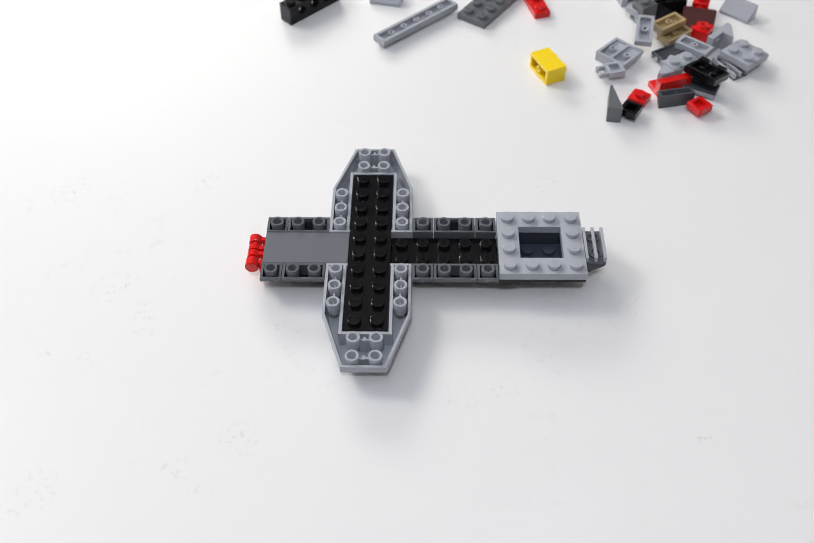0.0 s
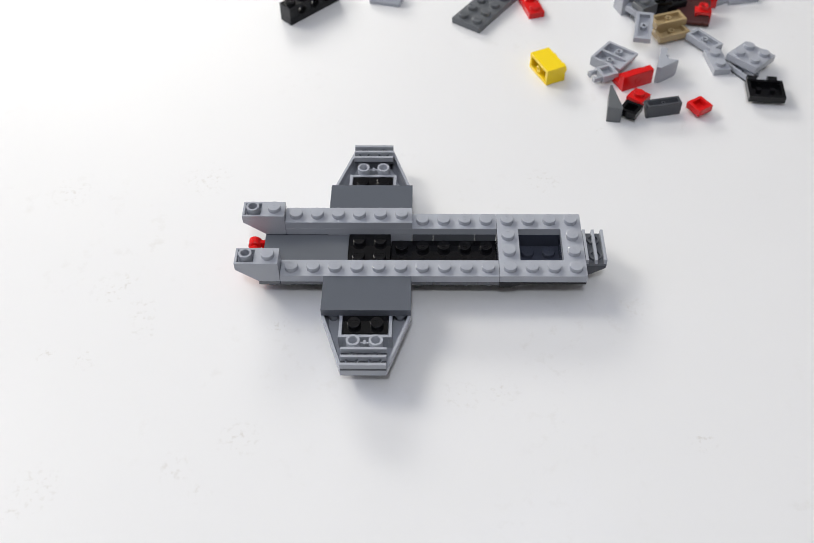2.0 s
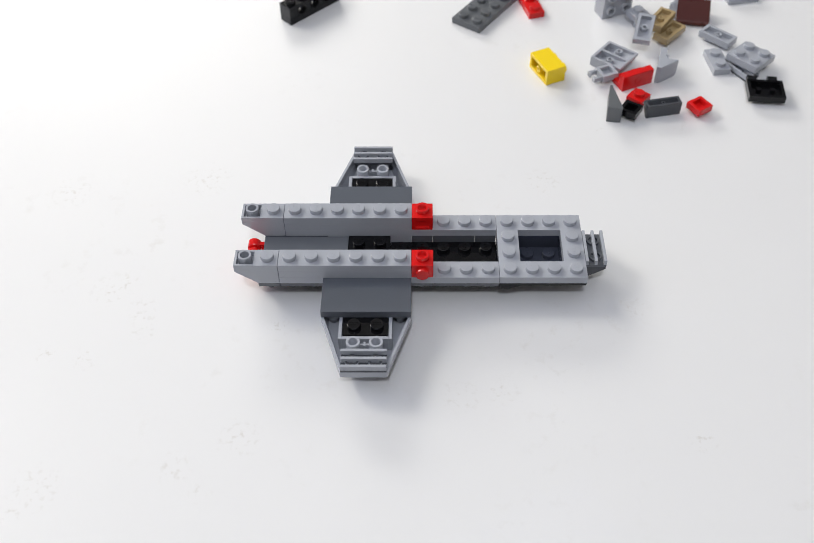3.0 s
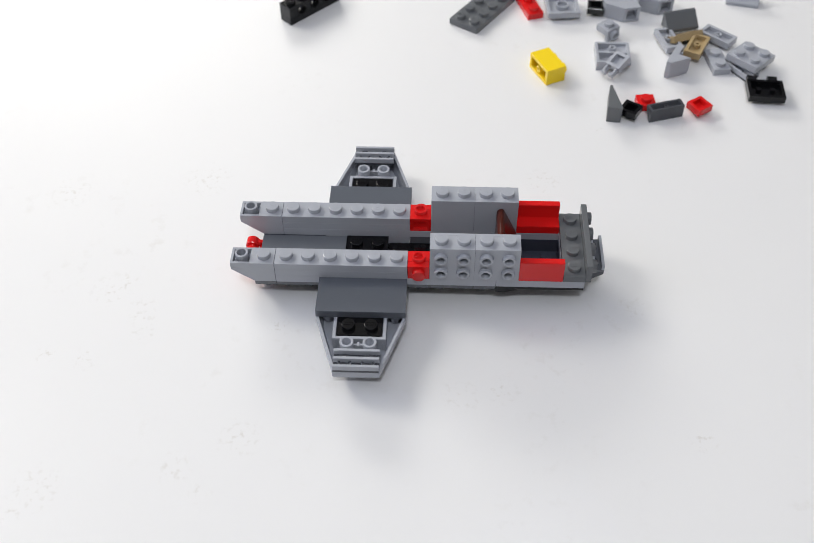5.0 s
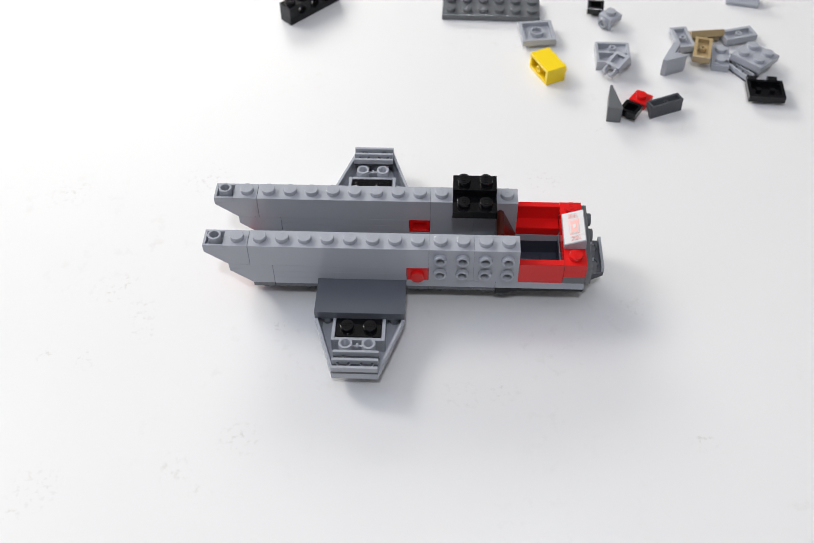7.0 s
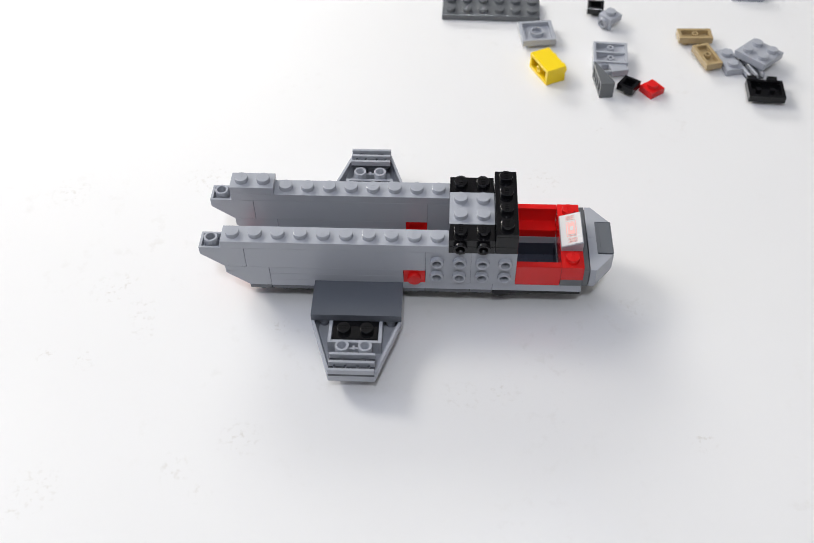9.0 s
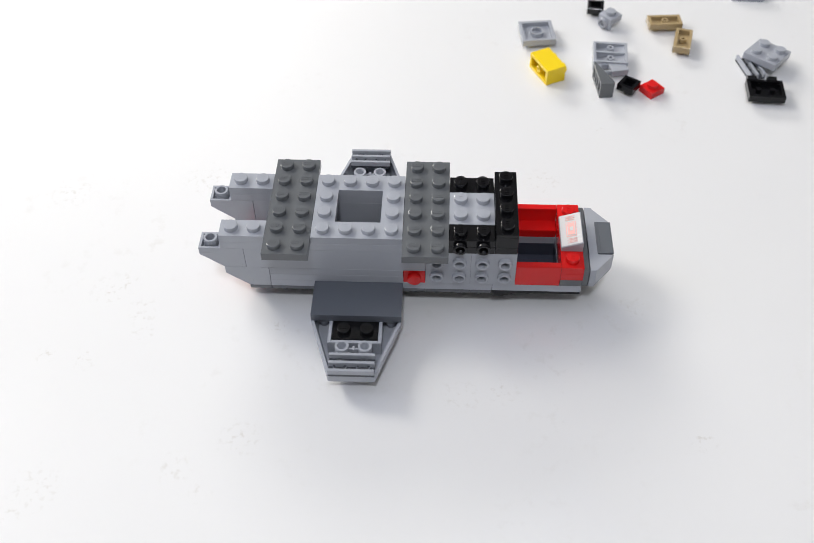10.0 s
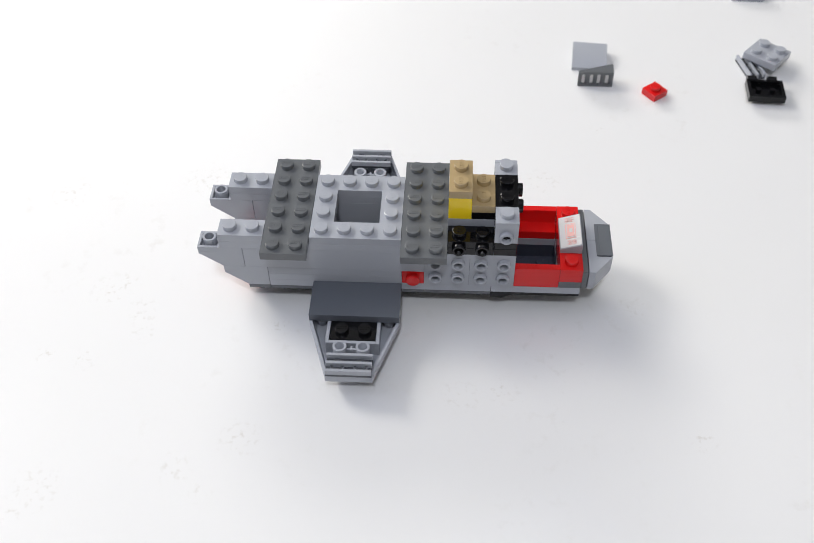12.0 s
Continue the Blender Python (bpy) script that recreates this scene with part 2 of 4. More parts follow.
# ---- the model as it stands at the start ----
def prism_along_x(bm, pts, x0, x1):
    """An outline in y and z, drawn out along x."""
    a = [bm.verts.new((x0, y, z)) for y, z in pts]
    c = [bm.verts.new((x1, y, z)) for y, z in pts]
    bm.faces.new(a)
    bm.faces.new(c[::-1])
    for i in range(len(pts)):
        k = (i + 1) % len(pts)
        bm.faces.new((a[i], a[k], c[k], c[i]))


def tray(parent, col, row, nx, material=TRAY):
    """A low open box with hollow posts in it, the upturned side of an inverted slope."""
    x0, y0, x1, y1 = col * U + 0.1, row * U + 0.1, (col + nx) * U - 0.1, (row + 1) * U - 0.1
    bm = bmesh.new()
    w = 0.95
    out, s = (y0, 1) if row == 0 else (y1, -1)
    inn = y1 if row == 0 else y0

    def bar(a, c, z0, z1, bevel=0.1):
        box(bm, x0, min(a, c), z0, x1, max(a, c), z1, bevel)

    bar(out, out + s * w, -1.7, 0)
    bar(inn, inn - s * w, -6.2, 0)
    for e0, e1 in ((x0, x0 + w), (x1 - w, x1)):
        pts = [(out + s * w, 0), (inn - s * w, 0), (inn - s * w, -6.2), (out + s * 4.6, -6.2), (out + s * w, -1.7)]
        prism_along_x(bm, pts, e0, e1)
    ob = part("inverted_slope", bm, material, parent, "dark grey open-topped slope with hollow posts")
    # black slant and floor put the shade in and under the slope into colour
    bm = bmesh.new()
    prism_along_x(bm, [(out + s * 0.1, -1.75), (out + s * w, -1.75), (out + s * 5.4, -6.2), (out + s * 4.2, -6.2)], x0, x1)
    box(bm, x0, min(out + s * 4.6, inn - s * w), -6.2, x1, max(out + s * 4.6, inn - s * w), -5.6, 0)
    part("well", bm, BLACK, ob, "black slant and floor standing in for the shade inside")
    for k in range(nx):
        hollow_post(ob, material, (col + k + 0.5) * U, (row + 0.5) * U, -2.2)
    return ob


POST_DATA = {}


def hollow_post(parent, material, x, y, z0):
    key = (material.name, z0)
    if key not in POST_DATA:
        bm = bmesh.new()
        lathe(bm, Matrix(), [(2.45, z0), (2.45, 1.66), (2.38, 1.75), (1.66, 1.75), (1.6, 1.68), (1.6, z0 - 2.6), (0, z0 - 2.6)], 24)
        bmesh.ops.scale(bm, vec=(0.001, 0.001, 0.001), verts=bm.verts)
        bmesh.ops.recalc_face_normals(bm, faces=bm.faces)
        me = bpy.data.meshes.new("hollow_stud")
        bm.to_mesh(me)
        bm.free()
        me.materials.append(material)
        for p in me.polygons:
            p.use_smooth = abs(p.normal.z) < 0.3 and p.area > 2e-7
        POST_DATA[key] = me
    ob = link_data("hollow_stud", POST_DATA[key], parent)
    ob.matrix_local = Matrix.Translation((x / 1000, y / 1000, 0))
    return ob


def wing_hull(parent, side):
    """Inverted wedge, four studs wide at the fuselage and two at the tip. side -1 reaches to smaller y, 1 to greater."""
    edge = 7.9 if side < 0 else 24.1

    def y(d):
        return edge + side * d

    outline = [(16.1, 0), (47.9, 0), (47.9, 24), (40.0, 47.8), (24.0, 47.8), (16.1, 24)]
    inner = [(17.2, 1.0), (46.8, 1.0), (46.8, 24.2), (39.2, 46.8), (24.8, 46.8), (17.2, 24.2)]
    under = [(18.5, 0), (45.5, 0), (45.5, 23.5), (38.5, 45), (25.5, 45), (18.5, 23.5)]
    bm = bmesh.new()

    def loop(pts, z):
        return [bm.verts.new((px, y(d), z)) for px, d in pts]

    rows = [loop(under, -7.0), loop(outline, -2.6), loop(outline, -0.12), loop([(a + (b - a) * 0.12, c + (d - c) * 0.12) for (a, c), (b, d) in zip(outline, inner)], 0),
            loop(inner, 0), loop(inner, -3.4), loop([(32 + (a - 32) * 0.93, d * 0.965) for a, d in inner], -6.4)]
    for a, c in zip(rows, rows[1:]):
        for i in range(6):
            j = (i + 1) % 6
            bm.faces.new((a[i], a[j], c[j], c[i]))
    bm.faces.new(rows[0][::-1])
    bm.faces.new(rows[-1])
    # raised lip round the centre plate
    for x0, x1, d0, d1 in ((22.6, 23.8, 0.2, 33.4), (40.2, 41.4, 0.2, 33.4), (23.8, 40.2, 32.2, 33.4)):
        box(bm, x0, min(y(d0), y(d1)), -6.2, x1, max(y(d0), y(d1)), 0.02, 0.1)
    # ribs between the posts
    for d in (36, 44):
        box(bm, 30.3, y(d) - 0.4, -6.2, 33.7, y(d) + 0.4, 0.3, 0.05)
        box(bm, 31.6, y(d) - 0.9, -6.2, 32.4, y(d) + 0.9, 0.6, 0.05)
    for x in (20, 44):
        box(bm, x - 0.35, min(y(4), y(20)), -6.2, x + 0.35, max(y(4), y(20)), -0.4, 0.05)
    ob = part("wing", bm, LIGHT, parent, "light grey tapered wing, open on top with hollow posts")
    for x in (20, 44):
        for d in (4, 12, 20):
            hollow_post(ob, LIGHT, x, y(d) - side * 0.1, -3.4)
    for x in (28, 36):
        for d in (36, 44):
            hollow_post(ob, LIGHT, x, y(d) - side * 0.1, -3.4)
    return ob


def grille_bars(parent, material, w, d, h, along_x=True):
    """Three raised bars of a grille tile."""
    x, y = w / 2 - 0.1, d / 2 - 0.1
    span = 2 * (y if along_x else x)
    bar = span * 0.14
    for k in range(3):
        c = -span / 2 + bar / 2 + k * (span - bar) / 2
        bm = bmesh.new()
        if along_x:
            box(bm, -x, c - bar / 2, 1.0, x, c + bar / 2, h, 0.1)
        else:
            box(bm, c - bar / 2, -y, 1.0, c + bar / 2, y, h, 0.1)
        part("bar", bm, material, parent)


def grille_base(bm, w, d, along_x=True):
    """The recessed tile under the bars, open below, with two round bosses."""
    shell(bm, w - 0.18, d - 0.18, 1.0, 1.2, 0.4)
    for s in (-1, 1):
        cx, cy = (s * 4, 0) if along_x else (0, s * 4)
        lathe(bm, at(cx, cy, 0), [(2.4, 1.0), (2.4, 2.0), (1.7, 2.0), (1.7, 1.05), (0, 1.05)], 18)


def build_ship():
    ship = thing("toy_spaceship", "half-built grey and black toy brick spaceship on a white table", "toy")
    # belly on which the model rests
    bm = bmesh.new()
    prism(bm, [(2, -9.95), (88, -9.95), (96, -7.8), (96, -7.45), (79.5, -7.45), (79.5, -6.45), (-5, -6.45), (-5, -7)], 9, 23, 0.1)
    part("belly", bm, BLACK, ship, "black belly plate")
    bm = bmesh.new()
    box(bm, -7.6, 8.2, -6.4, 40, 23.8, -3.3, 0.2)
    part("lower_plate", bm, BLACK, ship)
    # black cross plate that carries the wings
    bm = bmesh.new()
    box(bm, 24.1, -23.9, -3.2, 39.9, 55.9, 0.05, 0.08)
    cross = part("cross_plate", bm, BLACK, ship, "glossy black long plate across the fuselage")
    for i in (3, 4):
        for j in range(-3, 7):
            stud(cross, BLACK, (i + 0.5) * U, (j + 0.5) * U, 0, turn=180)
    wing_hull(ship, -1)
    wing_hull(ship, 1)
    # smooth grey tail deck
    bm = bmesh.new()
    box(bm, -7.9, 8.1, -3.2, 24.0, 23.9, -0.1, 0.15)
    part("tail_deck", bm, MID, ship, "smooth dark grey tile deck")
    # black floor of the fuselage
    bm = bmesh.new()
    box(bm, 40.1, 8.1, -6.4, 80, 23.9, -3.2, 0.12)
    floor_plate = part("floor_plate", bm, BLACK, ship, "black studded floor plate")
    for i in range(5, 10):
        for j in (1, 2):
            stud(floor_plate, BLACK, (i + 0.5) * U, (j + 0.5) * U, -3.2, turn=90)
    # smoky cockpit tub
    bm = bmesh.new()
    box(bm, 80.1, 7.0, -7.4, 111.8, 25.0, -6.4, 0.1)
    box(bm, 80.1, 7.0, -6.4, 88, 25.0, -0.02, 0.1)
    box(bm, 104, 7.0, -6.4, 111.8, 25.0, -0.02, 0.1)
    box(bm, 88, 7.0, -6.4, 104, 8, -0.02, 0.1)
    box(bm, 88, 24, -6.4, 104, 25.0, -0.02, 0.1)
    tub = part("cockpit_tub", bm, SMOKE, ship, "dark smoky cockpit tub")
    for i in (11, 12):
        for j in (1, 2):
            stud(tub, SMOKE, (i + 0.5) * U, (j + 0.5) * U, -6.4, turn=90)
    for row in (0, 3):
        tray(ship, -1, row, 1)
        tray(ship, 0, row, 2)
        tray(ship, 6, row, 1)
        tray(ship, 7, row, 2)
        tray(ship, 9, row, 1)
        bm = bmesh.new()
        y0, y1 = (0.1, 7.0) if row == 0 else (25.0, 31.9)
        prism(bm, [(80.1, -0.05), (111.8, -0.05), (111.8, -1.2), (88, -1.2), (84, -3.1), (80.1, -3.1)], y0, y1, 0.1)
        part("chin_slope", bm, BLACK, ship, "black chamfered underside slope")
    # square frame plate round the cockpit
    frame_plate(ship, LIGHT).matrix_local = cell(10, 0, 4, 4, 0)
    # nose bracket and grille
    bm = bmesh.new()
    prism(bm, [(111.9, 0), (119.8, 0), (119.8, -1.2), (114, -5.0), (111.9, -5.0)], 8.1, 23.9, 0.15)
    part("nose_slope", bm, COAL, ship, "dark grey inverted slope under the nose")
    bm = bmesh.new()
    grille_base(bm, 8, 16, False)
    g = part("nose_grille", bm, TRAY, ship, "dark-backed grille with three grey bars at the nose")
    g.matrix_local = cell(14, 1, 1, 2, 0)
    grille_bars(g, LIGHT, 8, 16, 3.2, False)
    # red hinge at the tail
    bm = bmesh.new()
    lathe(bm, at(-12, 7.6, -2.6, "y"), [(0, 0), (2.3, 0), (2.6, 0.3), (2.6, 3.6), (1.4, 3.7), (1.4, 4.8), (2.35, 4.9), (2.35, 7.4), (1.4, 7.5), (1.4, 8.1),
                                        (2.35, 8.2), (2.35, 10.6), (1.4, 10.7), (1.4, 12.0), (2.3, 12.1), (2.5, 12.4), (2.5, 15.4), (2.2, 15.7), (0, 15.7)], 24)
    for y0 in (9.0, 13.2, 16.0, 20.6):
        box(bm, -12, y0, -3.6, -7.7, y0 + 1.7, -1.2, 0.15)
    box(bm, -9.5, 8.2, -6.2, -7.7, 23.8, -3.4, 0.15)
    part("tail_hinge", bm, RED, ship, "glossy red hinge bar with three knuckles")
    return ship


def frame_plate(parent, material, name="cockpit_frame", as_thing=None):
    """A four by four plate with a two by two hole, origin under its middle."""
    bm = bmesh.new()
    for x0, y0, x1, y1 in ((-15.9, -15.9, 15.9, -8), (-15.9, 8, 15.9, 15.9), (-15.9, -8, -8, 8), (8, -8, 15.9, 8)):
        box(bm, x0, y0, 0, x1, y1, PL, 0)
    bmesh.ops.remove_doubles(bm, verts=bm.verts, dist=0.001)
    ob = part("body" if as_thing else name, bm, material, as_thing or parent, "" if as_thing else "light grey square frame plate with an open middle")
    for i in range(4):
        for j in range(4):
            if i in (0, 3) or j in (0, 3):
                stud(as_thing or ob, material, (i - 1.5) * U, (j - 1.5) * U, PL, turn=90)
    return ob


SHIP = build_ship()


# ---- pieces that are put on during the clip ----
PIECES = []      # (thing, [(seconds, on_model, pose), ...])


def plan(ob, *events):
    """Where a piece lies: seconds from which it holds, True if it rides on the model, and its pose there."""
    PIECES.append((ob, list(events)))
    return ob


PARKED = [0]


def parked():
    """A free spot on the table past the far edge of the view."""
    k = PARKED[0]
    PARKED[0] += 1
    return pose(-0.16 + 0.034 * (k % 14), 0.285 + 0.045 * (k // 14), 0, 0, 0, (k * 47) % 70 - 35)


def add_later(ob, t, col, row, nx, ny, plates, turn=0):
    return plan(ob, (0, False, parked()), (t, True, cell(col, row, nx, ny, plates, turn)))


def inverted_slope(name="inverted_slope_brick"):
    """One by two, a hollow post over the slope and a plain stud over the foot; foot at greater x."""
    root = thing(name, "light grey inverted slope brick with a hollow post", "toy brick", "grey tail slopes")
    bm = bmesh.new()
    h = 9.6
    prism(bm, [(0.1, 0), (1.5, 0), (1.5, 3.4), (6.5, 3.4), (6.5, 0), (7.9, 0), (7.9, h), (0.1, h), (-0.9, h), (-0.9, h - 2.4), (-7.9, h - 2.4), (-7.9, h - 3.4)], -3.9, 3.9, 0.12)
    for y0, y1 in ((-3.88, -2.6), (2.6, 3.88)):
        box(bm, 1.5, y0, 0.02, 6.5, y1, 3.4, 0)
    for x0, y0, x1, y1 in ((-7.9, -3.9, -0.9, -3.0), (-7.9, 3.0, -0.9, 3.9), (-7.9, -3.0, -7.0, 3.0)):
        box(bm, x0, y0, h - 2.4, x1, y1, h, 0.08)
    part("body", bm, LIGHT, root)
    stud(root, LIGHT, 4, 0, h, turn=90)
    bm = bmesh.new()
    lathe(bm, at(-4, 0, h), [(2.45, -2.4), (2.45, 1.5), (2.3, 1.65), (1.75, 1.65), (1.6, 1.5), (1.6, -1.6), (0, -1.6)])
    part("hollow_stud", bm, LIGHT, root)
    return root


def holed_face(bm, y, x0, x1, z0, z1, cx, cz, r, n=16):
    """A rectangle in the plane y with a round hole."""
    hole, rim = [], []
    for k in range(n):
        a = 2 * math.pi * (k + 0.5) / n
        c, s = math.cos(a), math.sin(a)
        hole.append(bm.verts.new((cx + r * c, y, cz + r * s)))
        reach = min((x1 - cx) / c if c > 0 else (x0 - cx) / c, (z1 - cz) / s if s > 0 else (z0 - cz) / s)
        rim.append((cx + reach * c, cz + reach * s))
    corner = {(True, True): (x1, z1), (False, True): (x0, z1), (False, False): (x0, z0), (True, False): (x1, z0)}
    for k in range(n):
        j = (k + 1) % n
        pts = [rim[k]]
        side_k = abs(rim[k][0] - x0) < 1e-6 or abs(rim[k][0] - x1) < 1e-6
        side_j = abs(rim[j][0] - x0) < 1e-6 or abs(rim[j][0] - x1) < 1e-6
        if side_k != side_j:
            mx, mz = rim[k][0] + rim[j][0] - 2 * cx, rim[k][1] + rim[j][1] - 2 * cz
            pts.append(corner[(mx > 0, mz > 0)])
        pts.append(rim[j])
        bm.faces.new([hole[k]] + [bm.verts.new((px, y, pz)) for px, pz in pts] + [hole[j]])


def side_stud_brick(nx, plates, material, label, rows, hollow=True, side=-1, top_hollow=False, name="side_stud_brick", group=""):
    """A one-row brick with studs on one long face; hollow ones open into it."""
    root = thing(name, label, "toy brick", group)
    bm = bmesh.new()
    h = plates * PL
    if hollow:
        w = nx * U / 2 - 0.03
        y0, y1 = (-3.97, 3.97) if side > 0 else (3.97, -3.97)
        box(bm, -w, min(y0, y0 + side * 1.2), 0, w, max(y0, y0 + side * 1.2), h, 0.05)
        box(bm, -w, min(y0 + side * 1.2, y1), h - 1.2, w, max(y0 + side * 1.2, y1), h, 0.05)
        for s in (-1, 1):
            box(bm, s * w - 0.5 - 0.5 * s, min(y0 + side * 1.2, y1), 0, s * w + 0.5 - 0.5 * s, max(y0 + side * 1.2, y1), h - 1.2, 0.0)
        box(bm, -w + 1, min(y0 + side * 1.2, y1), 0, w - 1, max(y0 + side * 1.2, y1), 0.4, 0)
        cuts = [0.0] + [(a + c) / 2 for a, c in zip(rows, rows[1:])] + [h]
        for i in range(nx):
            for z, a, c in zip(rows, cuts, cuts[1:]):
                holed_face(bm, y1 + side * 0.015, -nx * U / 2 + i * U + (0.03 if i == 0 else 0), -nx * U / 2 + (i + 1) * U - (0.03 if i == nx - 1 else 0), a, c, (i + 0.5 - nx / 2) * U, z, 1.6)
    else:
        body_mesh(bm, nx, 1, h)
    part("body", bm, material, root)
    add_studs(root, material, nx, 1, h, hollow=[(i, 0) for i in range(nx)] if top_hollow else (), turn=90)
    for i in range(nx):
        for z in rows:
            stud(root, material, (i + 0.5 - nx / 2) * U, side * 3.95, z, hollow, "y" if side > 0 else "-y", mark=False, open_end=hollow)
    return root


def tile(name, nx, ny, material, label, group=""):
    root = thing(name, label, "toy tile", group)
    bm = bmesh.new()
    shell(bm, nx * U, ny * U, PL)
    part("body", bm, material, root)
    return root


def grille(label):
    root = thing("grille_tile", label, "toy tile", "wing grilles")
    bm = bmesh.new()
    grille_base(bm, 16, 8)
    # base coloured darker than the bars to give the gaps their shade
    part("base", bm, COAL, root, "recessed base, coloured dark for the shade between the bars")
    grille_bars(root, LIGHT, 16, 8, PL)
    return root


# thin rails along both sides
for t, row in ((0.1, 3), (0.3, 0)):
    add_later(brick("long_plate", 10, 1, 1, LIGHT, "light grey one by ten plate, one row of studs", "toy plate", "grey side rails", turn=90), t, 0, row, 10, 1, 0)
for t, row, first in ((0.5, 8, pose(0.1673, 0.1483, 0.0044, 176, 0, 30)), (0.7, -5, pose(0.1769, 0.1228, 0.0042, 180, 0, -28))):
    plan(grille("light grey grille tile, upside down at first, then on a wing"), (0, False, first), (t, True, cell(3, row, 2, 1, 0)))
for t, row in ((0.9, 4), (1.2, -2)):
    add_later(tile("smooth_tile", 4, 2, SLATE, "smooth dark grey two by four tile on a wing", "dark wing tiles"), t, 2, row, 4, 2, 0)
for t, row in ((1.4, 3), (1.6, 0)):
    add_later(inverted_slope(), t, -2, row, 2, 1, 0)
# second courses of the side walls
for t, row, z in ((2.1, 0, 1), (2.3, 3, 2), (2.4, 0, 2)):
    add_later(brick("long_plate", 6, 1, 1, LIGHT, "light grey one by six plate, one row of studs", "toy plate", "grey wall plates", turn=90), t, 0, row, 6, 1, z)
SIX_PLATE = brick("long_plate", 6, 1, 1, LIGHT, "light grey one by six plate, lying upside down at first", "toy plate", "grey wall plates", turn=90)


def red_block(side):
    root = thing("red_side_brick", "small glossy red brick with a stud on its side", "toy brick", "red side bricks")
    bm = bmesh.new()
    h = 6.4
    box(bm, -3.9, -3.9, 0, 3.9, 3.9, 1.0, 0.1)
    box(bm, -3.9, -3.9 if side < 0 else 1.2, 1.0, 3.9, -1.2 if side < 0 else 3.9, h, 0.12)
    inner = 3.9 if side < 0 else -3.9
    for x0, x1 in ((-3.9, -2.6), (2.6, 3.9)):
        box(bm, x0, min(inner, -1.2 * -side), 1.0, x1, max(inner, -1.2 * -side), h, 0.05)
    box(bm, -2.6, min(inner, -1.2 * -side), 4.8, 2.6, max(inner, -1.2 * -side), h, 0.05)
    box(bm, -2.6, min(inner + side * 0.9, -1.2 * -side), 1.0, 2.6, max(inner + side * 0.9, -1.2 * -side), 4.8, 0)
    part("body", bm, RED, root)
    stud(root, RED, 0, 0, h, True)
    stud(root, RED, 0, side * 3.9, 2.9, False, "y" if side > 0 else "-y", mark=False)
    return root


RED_FAR, RED_NEAR = red_block(1), red_block(-1)

TALL = []
for t, col, row in ((3.2, 7, 3), (3.5, 9, 3), (3.7, 7, 0), (3.9, 9, 0)):
    b = side_stud_brick(2, 5, LIGHT, "tall light grey brick with four hollow side studs", (4.4, 11.6), True, 1 if row else -1, name="tall_side_stud_brick", group="tall grey bricks")
    TALL.append((b, t, col, row))


def brown_seat():
    root = thing("seat_slope", "glossy reddish brown sloped seat in the cockpit", "toy slope")
    bm = bmesh.new()
    prism(bm, [(-3.9, 0), (3.9, 0), (3.9, 1.0), (-1.2, 12.4), (-1.9, 12.9), (-2.8, 12.9), (-3.6, 12.2), (-3.9, 11.5)], -7.9, 7.9, 0.2)
    part("body", bm, BROWN, root)
    return root


BROWN_SEAT = brown_seat()


def red_panel(side):
    root = thing("cockpit_wall_piece", "glossy red cockpit side panel with a thin wall", "toy panel", "red cockpit panels")
    bm = bmesh.new()
    prism_along_x(bm, [(-3.9 * side, 0), (3.9 * side, 0), (3.9 * side, 9.6), (1.3 * side, 9.6), (1.3 * side, 3.6), (-3.9 * side, 3.6)], -7.95, 7.95)
    bmesh.ops.recalc_face_normals(bm, faces=bm.faces)
    bmesh.ops.bevel(bm, geom=list(bm.edges), offset=0.14, segments=2, affect="EDGES")
    lathe(bm, at(0, 0, 0.1, "-z"), [(1.7, 0), (1.7, 0.35), (1.2, 0.35), (1.2, 0.05), (0, 0.05)], 18)
    part("body", bm, RED, root)
    return root


RED_PANEL_FAR, RED_PANEL_NEAR = red_panel(1), red_panel(-1)


def nose_bracket():
    root = thing("bracket_plate", "dark grey bracket plate with studs on top and side", "toy plate")
    bm = bmesh.new()
    box(bm, -3.9, -15.9, 0, 3.9, 15.9, PL, 0.12)
    box(bm, 3.9, -15.9, 0, 6.0, 15.9, 8.4, 0.2)
    part("body", bm, DARK, root)
    for j in range(4):
        stud(root, DARK, 0, (j - 1.5) * U, PL, turn=180)
    for j in range(4):
        stud(root, DARK, 6.0, (j - 1.5) * U, 4.6, False, "x", mark=False)
    return root


add_later(nose_bracket(), 4.5, 13, 0, 1, 4, 1)
RED_BAR = brick("red_plate", 1, 4, 1, RED, "glossy red one by four plate", "toy plate", "red cockpit plates", turn=90)
add_later(brick("red_plate", 1, 4, 1, RED, "glossy red one by four plate, covered by its twin", "toy plate", "red cockpit plates", turn=90), 5.2, 13, 0, 1, 4, 2)


